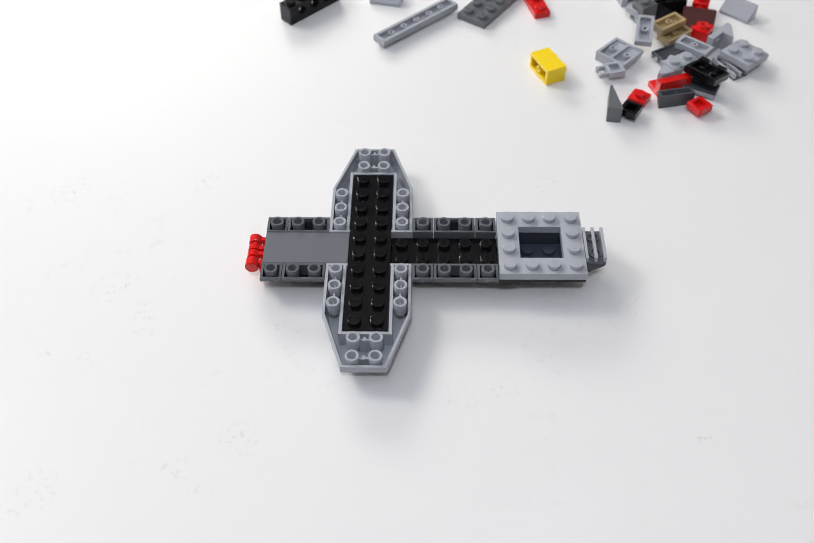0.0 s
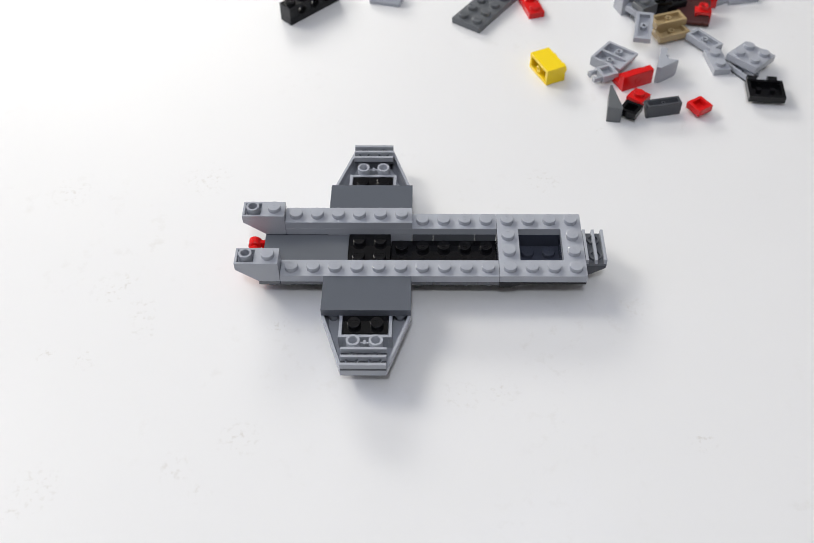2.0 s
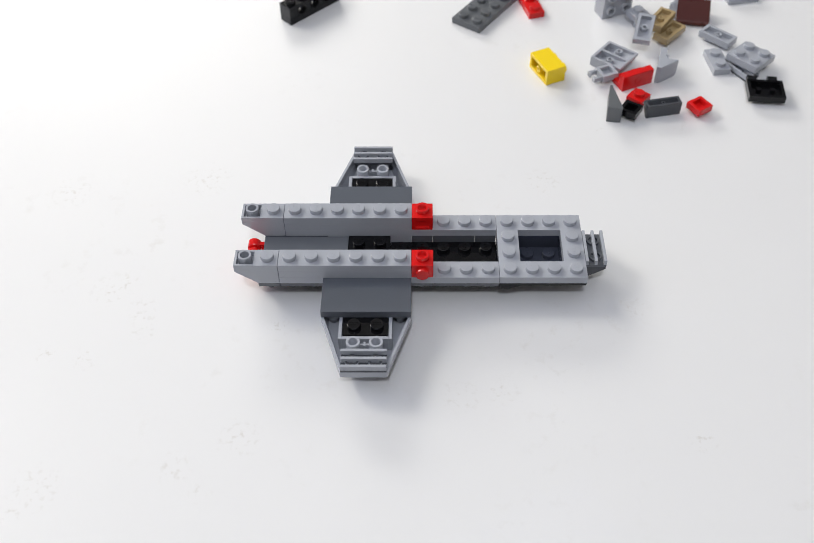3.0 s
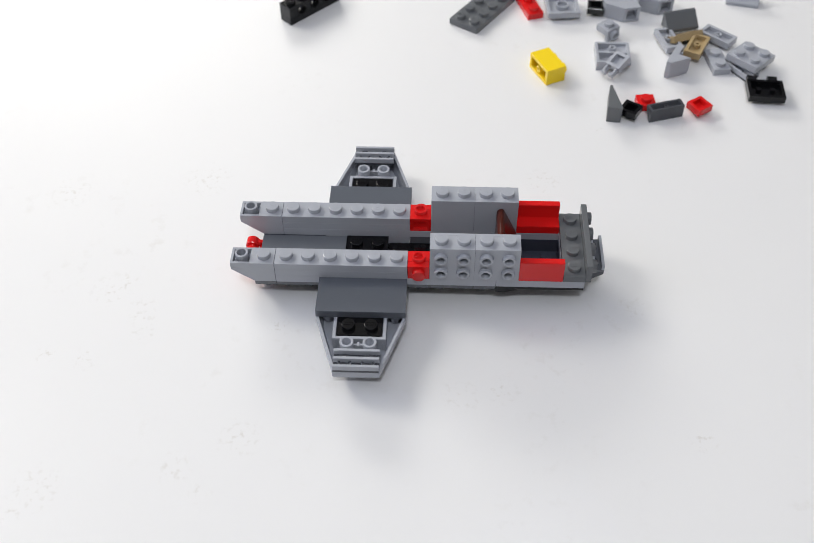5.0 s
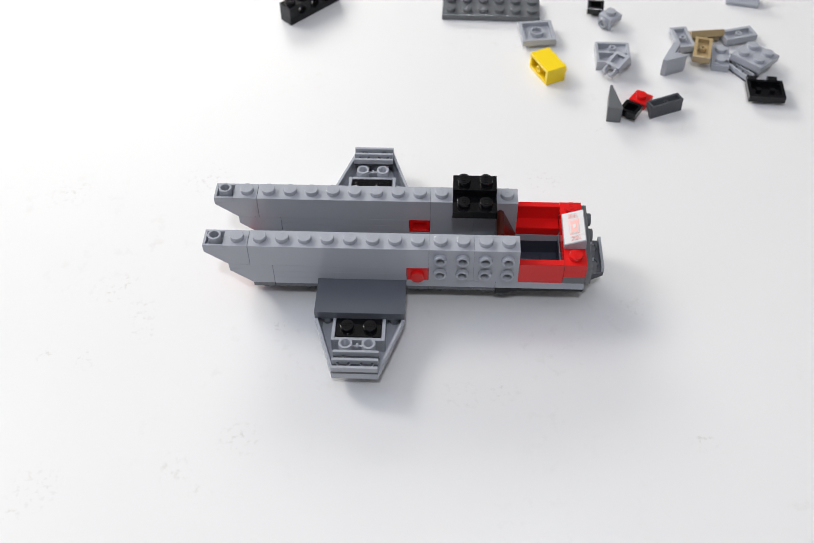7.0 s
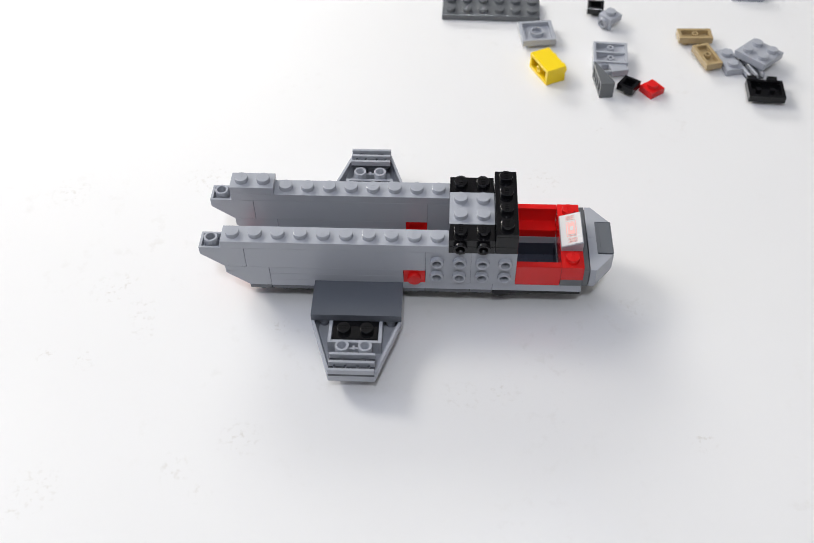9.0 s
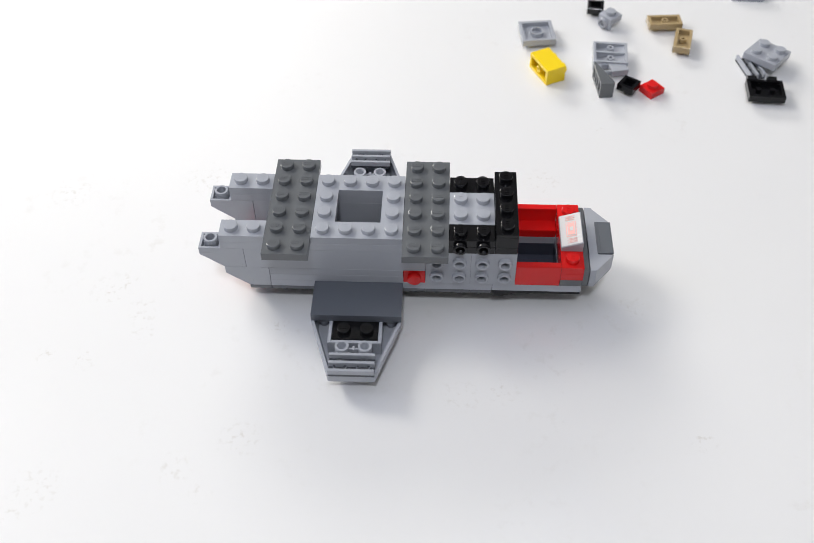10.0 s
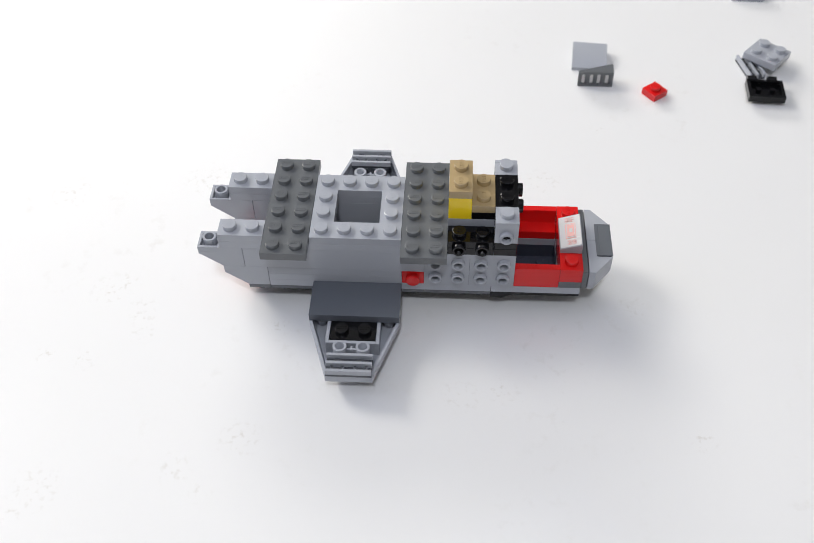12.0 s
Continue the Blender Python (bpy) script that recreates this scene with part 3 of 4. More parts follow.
def control_panel():
    root = thing("control_panel", "sloped silver panel with a pale red printed screen", "toy slope")
    bm = bmesh.new()
    prism(bm, [(-3.9, 0), (3.9, 0), (3.9, 4.1), (3.6, 4.5), (-3.9, 1.8)], -7.9, 7.9, 0.1)
    part("body", bm, LIGHT, root)
    slope = math.degrees(math.atan2(2.7, 7.5))

    def plate(name, x0, y0, x1, y1, z, material):
        b2 = bmesh.new()
        box(b2, x0, y0, 0, x1, y1, 0.08, 0)
        ob = part(name, b2, material, root)
        ob.matrix_local = pose(0, 0, 0.00324 + z / 1000, 0, -slope, 0)

    plate("sticker", -3.9, -7.5, 3.7, 7.5, 0.02, SILVER)
    plate("screen", -1.9, -3.6, 1.9, 3.6, 0.12, PINK)
    plate("screen_middle", -1.6, -3.25, 1.6, 3.25, 0.22, SILVER)
    plate("emblem", -1.3, -2.9, 1.3, 2.9, 0.32, PINK)
    plate("emblem_middle", -0.5, -0.9, 0.6, 0.9, 0.42, SILVER)
    for k in range(5):
        plate("bar", -1.9, 4.5 + k * 0.48, 1.6 - (k % 2) * 0.8, 4.68 + k * 0.48, 0.12, PINK)
        plate("bar", -1.7 + (k % 3) * 0.4, -6.6 + k * 0.48, 1.9, -6.42 + k * 0.48, 0.12, PINK)
    return root


add_later(control_panel(), 5.4, 13, 1, 1, 2, 4)

# upper tail slopes, long wall bricks and their cap plates
for t, row, first, gone in ((6.1, 3, pose(0.1671, 0.1833, 0.0040, -90, 0, 14), 5.7), (6.3, 0, pose(0.1495, 0.1771, 0.0040, -90, 0, 10), 6.2)):
    plan(inverted_slope(), (0, False, parked()), (4.7, False, first), (gone, False, parked()), (t, True, cell(-3, row, 2, 1, 3)))
for t, row in ((6.5, 3), (6.7, 0)):
    add_later(brick("long_brick", 8, 1, 3, LIGHT, "light grey one by eight wall brick", "toy brick", "grey wall bricks", turn=90), t, -1, row, 8, 1, 3)
for t, row in ((8.4, 3), (8.6, 0)):
    add_later(brick("long_plate", 10, 1, 1, LIGHT, "light grey one by ten plate capping a wall", "toy plate", "grey cap plates", turn=90), t, -2, row, 10, 1, 6)
CAPS = [brick("small_plate", 2, 1, 1, LIGHT, "light grey one by two plate on top of a wall", "toy plate", "grey end plates", turn=90) for _ in (0, 1)]


def black_step(side):
    root = thing("black_step_brick", "glossy black stepped brick with hollow side studs", "toy brick", "black step bricks")
    bm = bmesh.new()
    shell(bm, 16, 16, PL)
    y0, y1 = (0.1, 7.9) if side > 0 else (-7.9, -0.1)
    box(bm, -7.9, y0, PL, 7.9, y1, 2 * PL, 0.12)
    part("body", bm, BLACK, root)
    for i in (-4, 4):
        stud(root, BLACK, i, 4 * side, 2 * PL, turn=90)
        stud(root, BLACK, i, -4 * side, PL, turn=90)
        stud(root, BLACK, i, 7.9 * side, 3.3, True, "y" if side > 0 else "-y", mark=False)
    return root


add_later(black_step(1), 6.9, 8, 2, 2, 2, 6)
add_later(black_step(-1), 7.2, 8, 0, 2, 2, 6)
add_later(brick("square_plate", 2, 2, 1, LIGHT, "light grey two by two plate between black bricks", "toy plate", turn=90), 7.5, 8, 1, 2, 2, 7)


def nose_half(side):
    """Half of the pointed nose; side 1 is the far half."""
    root = thing("nose_wedge", "light grey nose wedge with a cut corner", "toy wedge", "grey nose wedges")
    bm = bmesh.new()
    w = side * 16.0
    win = w * 0.485
    top = [(0, 0), (0, w * 0.985), (2.2, w * 0.985), (8.8, w * 0.5), (8.8, win), (3.2, win), (3.2, 0)]

    def layer(loops):
        rings = [[bm.verts.new((x, y, z)) for x, y in pts] for pts, z in loops]
        n = len(rings[0])
        for a, c in zip(rings, rings[1:]):
            for i in range(n):
                bm.faces.new((a[i], a[(i + 1) % n], c[(i + 1) % n], c[i]))
        bm.faces.new(rings[0][::-1])
        bm.faces.new(rings[-1])

    layer([([(x * 0.93, y * 0.97) for x, y in top], 0), (top, 2.4), (top, 9.2)])
    lathe(bm, at(3.1, win * 0.5, 6.6, "x"), [(0, 0), (0, 0.1), (1.2, 0.1), (1.2, 1.0), (0, 1.0)], 12)
    bmesh.ops.recalc_face_normals(bm, faces=bm.faces)
    crisp = [e for e in bm.edges if e.calc_length() > 1.5]
    bmesh.ops.bevel(bm, geom=crisp, offset=0.16, segments=1, affect="EDGES")
    part("body", bm, LIGHT, root)
    return root


NOSE_FAR, NOSE_NEAR = nose_half(1), nose_half(-1)
NOSE_AT = pose(0.1142, 0.0156, 0.0029)


def nose_window():
    root = thing("nose_window", "dark smoky window tile on the nose", "toy tile")
    bm = bmesh.new()
    box(bm, 4.2, -7.4, -9.0, 8.5, 7.4, 0.5, 0.12)
    box(bm, 3.4, -7.4, 0, 4.2, 7.4, 0.5, 0)
    part("pane", bm, SMOKE_PANE, root)
    bm = bmesh.new()
    for x0, y0, x1, y1 in ((3.1, -7.7, 8.8, -7.4), (3.1, 7.4, 8.8, 7.7), (3.1, -7.4, 3.4, 7.4), (8.5, -7.4, 8.8, 7.4)):
        box(bm, x0, y0, 0, x1, y1, 0.6, 0.05)
    part("frame", bm, MID, root)
    return root


plan(nose_window(), (0, False, parked()), (8.3, True, NOSE_AT @ pose(0, 0, 0.0092)))

# roof plates
DARK_SIX = brick("wide_plate", 2, 6, 1, DARK, "dark grey two by six plate", "toy plate", "dark roof plates", turn=180)
add_later(brick("wide_plate", 2, 6, 1, DARK, "dark grey two by six plate across the roof", "toy plate", "dark roof plates"), 9.8, 6, -1, 2, 6, 7)
roof_frame = thing("frame_plate", "light grey square frame plate with an open middle", "toy plate")
frame_plate(None, LIGHT, as_thing=roof_frame)
add_later(roof_frame, 9.6, 2, 0, 4, 4, 7)
SQUARE = brick("square_plate", 2, 2, 1, LIGHT, "light grey two by two plate, first lying upside down", "toy plate")
YELLOW_BRICK = brick("yellow_brick", 2, 1, 3, YELLOW, "bright yellow one by two brick", "toy brick")
TAN_A = brick("tan_plate", 2, 1, 1, TAN, "tan one by two plate", "toy plate", "tan plates")
TAN_B = brick("tan_plate", 2, 1, 1, TAN, "tan one by two plate", "toy plate", "tan plates")
add_later(brick("black_plate", 1, 2, 1, BLACK, "glossy black one by two plate", "toy plate"), 10.7, 9, 1, 1, 2, 9)
add_later(side_stud_brick(2, 2, BLACK, "glossy black brick with two side studs", (3.2,), False, -1, name="black_side_stud_brick"), 10.7, 9.5, 1.5, 2, 1, 9, 90)


# ---- shapes of the loose pieces ----
def small_bracket():
    """A one by one plate with a stud, and a hanging plate with a hollow stud."""
    root = thing("small_bracket", "light grey one by one bracket with a hollow side stud", "toy plate", "grey side-stud bricks")
    bm = bmesh.new()
    box(bm, -3.95, -2.3, 3.2, 3.95, 3.95, 6.4, 0.1)
    box(bm, -3.95, -3.95, 0, 3.95, -2.3, 6.4, 0.25)
    part("body", bm, LIGHT, root)
    stud(root, LIGHT, 0, 0, 6.4, turn=90)
    stud(root, LIGHT, 0, -3.95, 3.1, True, "-y", mark=False)
    return root



def curved_slope():
    root = thing("curved_slope", "light grey two by two curved slope, two open cells below", "toy slope")
    bm = bmesh.new()
    arc = [(-7.9 + 15.8 * k / 8, 4.8 - 3.2 * (k / 8) ** 2) for k in range(9)]
    inner = [(6.6, 0), (6.6, 0.9), (-6.6, 3.4), (-6.6, 0)]
    prism(bm, [(-7.9, 0)] + arc + [(7.9, 0)] + inner, -7.9, 7.9, 0.1)
    for y0, y1 in ((-7.9, -6.7), (6.7, 7.9), (-0.6, 0.6)):
        prism(bm, [(-6.6, 0), (6.6, 0), (6.6, 1.0), (-6.6, 3.5)], y0, y1, 0)
    for y in (-4, 4):
        lathe(bm, at(0, y, 0), [(1.7, 2.6), (1.7, 0.05), (0.9, 0.05), (0.9, 2.0), (0, 2.0)], 14)
    part("body", bm, LIGHT, root)
    return root


def clip_plate():
    root = thing("clip_plate", "small light grey plate with a clip arm", "toy plate")
    bm = bmesh.new()
    body_mesh(bm, 1, 1, PL)
    part("body", bm, LIGHT, root)
    bm = bmesh.new()
    box(bm, -7.2, -3.2, 0.4, -3.9, -2.0, 2.8, 0.2)
    box(bm, -7.2, 2.0, 0.4, -3.9, 3.2, 2.8, 0.2)
    box(bm, -8.2, -3.2, 0.4, -7.0, -0.9, 2.8, 0.2)
    box(bm, -8.2, 0.9, 0.4, -7.0, 3.2, 2.8, 0.2)
    part("clip", bm, LIGHT, root)
    return root


def slotted_slope():
    """A wedge that tapers along its length, lying on its side; four slots in the face that looks to smaller y."""
    root = thing("slotted_slope", "dark grey slotted wedge brick, four openings in its face", "toy slope")
    bm = bmesh.new()
    plan_shape = [(-7.9, -3.2), (-7.9, -2.2), (7.0, 3.2), (7.9, 3.0), (7.9, -3.2)]

    def layer(z0, z1, pts):
        a = [bm.verts.new((x, y, z0)) for x, y in pts]
        c = [bm.verts.new((x, y, z1)) for x, y in pts]
        bm.faces.new(a[::-1])
        bm.faces.new(c)
        for i in range(len(pts)):
            j = (i + 1) % len(pts)
            bm.faces.new((a[i], a[j], c[j], c[i]))

    layer(0, 1.4, plan_shape)
    layer(6.6, 7.9, plan_shape)
    layer(1.4, 6.6, [(-7.9, -2.4), (-7.9, -2.2), (7.0, 3.2), (7.9, 3.0), (7.9, -2.4)])
    for x0, x1 in ((-7.9, -6.7), (-3.9, -2.7), (-0.6, 0.6), (2.7, 3.9), (6.7, 7.9)):
        box(bm, x0, -3.2, 1.4, x1, -2.3, 6.6, 0)
    part("body", bm, DARK, root)
    # pale strips added in place of the lit table beyond the slots
    bm = bmesh.new()
    for x in (-5.3, -1.65, 1.65, 5.3):
        box(bm, x - 0.9, -2.45, 1.6, x + 0.5, -2.36, 6.2, 0)
    part("slot_back", bm, SILVER, root, "pale strips standing in for the bright table behind the slots")
    return root


def upturned_slope():
    root = thing("dark_slope", "dark grey sloped brick lying upturned, open on top", "toy slope", "loose slopes")
    bm = bmesh.new()
    prism_x(bm, [(-2.4, 0), (-1.4, 0), (2.4, 5.0), (2.4, 6.4), (1.5, 6.4), (0.3, 4.4), (-1.5, 4.4), (-1.5, 6.4), (-2.4, 6.4)], -7.9, 7.9)
    for x0, x1 in ((-7.88, -6.8), (6.8, 7.88)):
        prism_x(bm, [(-1.5, 4.4), (0.3, 4.4), (1.5, 6.38), (-1.5, 6.38)], x0, x1)
    bmesh.ops.recalc_face_normals(bm, faces=bm.faces)
    lathe(bm, at(0, -0.3, 0), [(1.0, 4.4), (1.0, 6.0), (0.55, 6.0), (0.55, 5.0), (0, 5.0)], 14)
    part("body", bm, COAL, root)
    return root


def prism_x(bm, outline, x0, x1):
    """An outline in y and z, drawn out along x."""
    a = [bm.verts.new((x0, y, z)) for y, z in outline]
    c = [bm.verts.new((x1, y, z)) for y, z in outline]
    bm.faces.new(a)
    bm.faces.new(c[::-1])
    n = len(outline)
    for i in range(n):
        bm.faces.new((a[i], a[(i + 1) % n], c[(i + 1) % n], c[i]))


def plain_slope(material, label, name):
    root = thing(name, label, "toy slope", "loose slopes")
    bm = bmesh.new()
    prism_x(bm, [(-3.9, 0), (3.9, 0), (3.9, 7.2), (2.6, 7.2), (-3.9, 1.6)], -7.9, 7.9)
    bmesh.ops.bevel(bm, geom=list(bm.edges), offset=0.18, segments=1, affect="EDGES")
    part("body", bm, material, root)
    bm = bmesh.new()
    box(bm, -5.5, 3.0, 7.1, 5.5, 3.6, 7.35, 0.05)
    part("lip", bm, material, root)
    return root


def hinge_plate():
    root = thing("hinge_plate", "glossy black two by two plate with knuckles, upside down", "toy plate")
    bm = bmesh.new()
    shell(bm, 16, 12.5, PL)
    for x in (-3, 3):
        lathe(bm, at(x, 0, 0), [(1.2, 2.0), (1.2, 0.5), (0, 0.5)], 12)
    for x in (-6, -2.6, 2.6, 6):
        for y in (-4.4, 4.4):
            box(bm, x - 0.5, y - 0.5, 0.6, x + 0.5, y + 0.5, PL, 0.1)
    part("body", bm, BLACK, root)
    bm = bmesh.new()
    for x in (-5.6, 3.4):
        lathe(bm, at(x, -6.9, 0.5, "x"), [(0, -2), (1.6, -2), (1.6, 2), (0, 2)], 16)
    part("knuckle", bm, BLACK, root)
    return root


def holed_brick():
    """One by four brick with round cross holes."""
    root = thing("holed_brick", "black one by four brick with round holes", "toy brick")
    bm = bmesh.new()
    h = 9.6
    box(bm, -3.9, -15.9, 0, 3.9, 15.9, 3.2, 0.12)
    box(bm, -3.9, -15.9, 8.2, 3.9, 15.9, h, 0.12)
    edges = [-15.9, -10.3, -5.7, -2.3, 2.3, 5.7, 10.3, 15.9]
    for y0, y1 in zip(edges[::2], edges[1::2]):
        box(bm, -3.9, y0, 3.2, 3.9, y1, 8.2, 0.1)
    for y in (-8, 0, 8):
        lathe(bm, at(-3.9, y, 5.8, "x"), [(3.1, 0.25), (3.1, 0), (2.4, 0), (2.4, 7.8), (3.1, 7.8), (3.1, 7.55)], 18)
    part("body", bm, BLACK, root)
    for j in range(4):
        stud(root, BLACK, 0, (j - 1.5) * U, h, turn=90)
    return root


# ---- loose pieces on the table ----
plan(SIX_PLATE,
     (0, False, pose(0.0481, 0.1731, 0.0049, 180, 0, 42)),
     (1.4, False, parked()),
     (1.8, True, cell(0, 3, 6, 1, 1)))
plan(DARK_SIX,
     (0, False, pose(0.0885, 0.1956, 0, 0, 0, -35)),
     (1.4, False, pose(0.0859, 0.1920, 0, 0, 0, -35)),
     (4.8, False, pose(0.0847, 0.1912, 0, 0, 0, -35)),
     (5.2, False, pose(0.0729, 0.1963, 0, 0, 0, 86)),
     (6.2, False, pose(0.0851, 0.1863, 0, 0, 0, 87)),
     (9.4, True, cell(0, -1, 2, 6, 7)))
plan(RED_BAR,
     (0, False, pose(0.1062, 0.1963, 0, 0, 0, 15)),
     (1.4, False, pose(0.1034, 0.1963, 0, 0, 0, 15)),
     (4.8, False, pose(0.1025, 0.1953, 0, 0, 0, 16)),
     (5.2, True, cell(13, 0, 1, 4, 3)))
plan(YELLOW_BRICK, (0, False, pose(0.1046, 0.1342, 0.0041, -90, 0, -65)), (10.3, True, cell(7.5, 1.5, 2, 1, 9, 90)))
plan(TAN_A,
     (0, False, pose(0.1685, 0.1654, 0.0089, 180, 0, 35)),
     (0.5, False, pose(0.1692, 0.1699, 0.0079, 180, 0, 19)),
     (2.9, False, pose(0.1659, 0.1702, 0.0079, 180, 0, 55)),
     (4.8, False, pose(0.1755, 0.1609, 0.0050, 145, 0, 22)),
     (5.4, False, pose(0.1862, 0.1634, 0.0050, 145, 0, 6)),
     (8.8, False, pose(0.1810, 0.1611, 0.0049, 180, 0, -0)),
     (9.2, False, pose(0.1685, 0.1724, 0.0049, 180, 0, 2)),
     (10.5, True, cell(7.5, 1.5, 2, 1, 12, 90)))
plan(TAN_B,
     (0, False, pose(0.1719, 0.1620, 0.0049, 180, 0, 35)),
     (0.5, False, pose(0.1702, 0.1637, 0.0049, 180, 0, 20)),
     (2.9, False, pose(0.1696, 0.1641, 0.0049, 180, 0, 47)),
     (4.8, False, pose(0.1801, 0.1514, 0.0059, 180, 0, 62)),
     (5.4, False, pose(0.1818, 0.1471, 0.0069, 180, 0, 75)),
     (8.8, False, pose(0.1839, 0.1448, 0.0049, 180, 0, -75)),
     (9.2, False, pose(0.1747, 0.1570, 0.0049, 180, 0, 75)),
     (10.5, False, pose(0.1769, 0.1566, 0.0049, 180, 0, 79)),
     (10.9, True, cell(8.5, 1.5, 2, 1, 10, 90)))
plan(SQUARE,
     (0, False, parked()),
     (4.8, False, pose(0.1201, 0.1860, 0.0049, 180, 0, 3)),
     (6.1, False, pose(0.1057, 0.1728, 0.0049, 180, 0, 4)),
     (6.3, False, pose(0.1061, 0.1634, 0.0049, 180, 0, 5)),
     (10.1, True, cell(8, 1, 2, 2, 8)))
plan(CAPS[0],
     (0, False, pose(0.1783, 0.1495, 0.0069, 180, 0, -40)),
     (0.5, False, pose(0.1848, 0.1569, 0.0049, 180, 0, -54)),
     (2.4, False, pose(0.1891, 0.1628, 0.0049, 180, 0, -48)),
     (2.9, False, pose(0.1920, 0.1607, 0.0049, 180, 0, -43)),
     (5.4, False, pose(0.2017, 0.1615, 0.0049, 180, 0, 16)),
     (8.9, True, cell(-2, 3, 2, 1, 7)))
plan(CAPS[1],
     (0, False, pose(0.1683, 0.1338, 0.0060, 0, 5, 37)),
     (0.5, False, pose(0.1867, 0.1382, 0.0000, 0, 0, -39)),
     (0.7, False, pose(0.1885, 0.1430, 0.0000, 0, 0, -83)),
     (5.4, False, pose(0.1904, 0.1456, 0.0000, 0, 0, -101)),
     (8.8, False, pose(0.1939, 0.1427, 0.0000, 0, 0, -80)),
     (9.2, True, cell(-2, 0, 2, 1, 7)))
plan(RED_FAR,
     (0, False, pose(0.1851, 0.1638, 0, 0, 0, 58)),
     (0.5, False, pose(0.1914, 0.1707, 0, 0, 0, 70)),
     (1.6, False, pose(0.1880, 0.1800, 0.0000, 0, 0, -7)),
     (2.7, True, cell(6, 3, 1, 1, 1)))
plan(RED_NEAR,
     (0, False, pose(0.1888, 0.1872, 0.0000, 0, 0, -20)),
     (0.5, False, pose(0.1857, 0.1859, 0.0000, 0, 0, -0)),
     (1.6, False, pose(0.1932, 0.1932, 0.0000, 0, 0, -0)),
     (2.7, False, pose(0.1953, 0.1877, 0.0000, 0, 0, -7)),
     (2.9, True, cell(6, 0, 1, 1, 1)))
for k, (b, t, col, row) in enumerate(TALL):
    if k != 2:
        add_later(b, t, col, row, 2, 1, 1)
plan(TALL[2][0],
     (0, False, pose(0.1578, 0.1952, 0.0000, 0, 0, 6)),
     (1.4, False, pose(0.1554, 0.1895, 0.0000, 0, 0, 20)),
     (2.4, False, pose(0.1455, 0.1863, 0.0000, 0, 0, 22)),
     (3.7, True, cell(7, 0, 2, 1, 1)))
plan(BROWN_SEAT,
     (0, False, pose(0.1860, 0.1779, 0.0040, 0, -90, 74)),
     (1.6, False, pose(0.1846, 0.1860, 0.0040, 0, -90, 80)),
     (4.1, True, cell(10, 1, 1, 2, 1)))
plan(RED_PANEL_NEAR,
     (0, False, pose(0.1650, 0.1210, 0.0039, 90, 0, 200)),
     (0.7, False, pose(0.1492, 0.1259, 0.0039, 90, 0, 205)),
     (4.9, True, cell(11, 0, 2, 1, 1)))
add_later(RED_PANEL_FAR, 4.3, 11, 3, 2, 1, 1)
plan(NOSE_NEAR,
     (0, False, pose(0.1645, 0.1385, 0, 0, 0, -28)),
     (0.5, False, pose(0.1641, 0.1385, 0, 0, 0, -28)),
     (0.7, False, pose(0.1616, 0.1441, 0, 0, 0, -16)),
     (4.9, False, pose(0.1697, 0.1469, 0, 0, 0, -28)),
     (5.8, False, pose(0.1683, 0.1486, 0, 0, 0, -28)),
     (8.2, True, NOSE_AT))
plan(NOSE_FAR,
     (0, False, pose(0.1846, 0.1526, 0, 0, 0, -45)),
     (0.5, False, pose(0.1870, 0.1551, 0, 0, 0, -45)),
     (1.6, False, parked()),
     (8.0, True, NOSE_AT))
CURVED = curved_slope()
plan(CURVED,
     (0, False, pose(0.1436, 0.1471, 0.0048, 180, 0, 46)),
     (0.5, False, pose(0.1407, 0.1441, 0.0048, 180, 0, -39)),
     (4.9, False, pose(0.1402, 0.1462, 0.0048, 180, 0, -3)),
     (8.8, False, pose(0.1391, 0.1462, 0.0048, 180, 0, -6)),
     (10.3, False, pose(0.1427, 0.1435, 0.0000, 0, 0, -63)),
     (11.4, False, pose(0.1441, 0.1462, 0.0000, 0, 0, -67)),
     (11.8, False, pose(0.1295, 0.1458, 0.0000, 0, 0, -97)))
CLIP = clip_plate()
plan(CLIP,
     (0, False, pose(0.1396, 0.1346, 0.0049, 180, 0, 15)),
     (1.4, False, pose(0.1358, 0.1323, 0.0049, 180, 0, 23)),
     (4.9, False, pose(0.1403, 0.1347, 0.0090, 173, -25, 42)),
     (8.8, False, pose(0.1414, 0.1368, 0.0010, 0, 0, 10)),
     (10.3, False, pose(0.1392, 0.1296, 0.0049, 180, 0, 47)),
     (11.4, False, pose(0.1295, 0.1429, 0.0049, 180, 0, 18)),
     (11.8, False, parked()))
SLOTTED = slotted_slope()
plan(SLOTTED,
     (0, False, pose(0.1368, 0.1091, 0.0000, 0, 0, -100)),
     (8.8, False, pose(0.1336, 0.1263, 0.0000, 0, 0, -85)),
     (10.3, False, pose(0.1308, 0.1229, 0.0000, 0, 0, -50)),
     (11.4, False, pose(0.1288, 0.1303, 0.0000, 0, 0, -4)),
     (11.8, False, pose(0.1301, 0.1297, 0.0000, 0, 0, -2)))
BLACK_ONE = brick("small_plate", 1, 1, 1, BLACK, "small black one by one plate lying upside down", "toy plate")
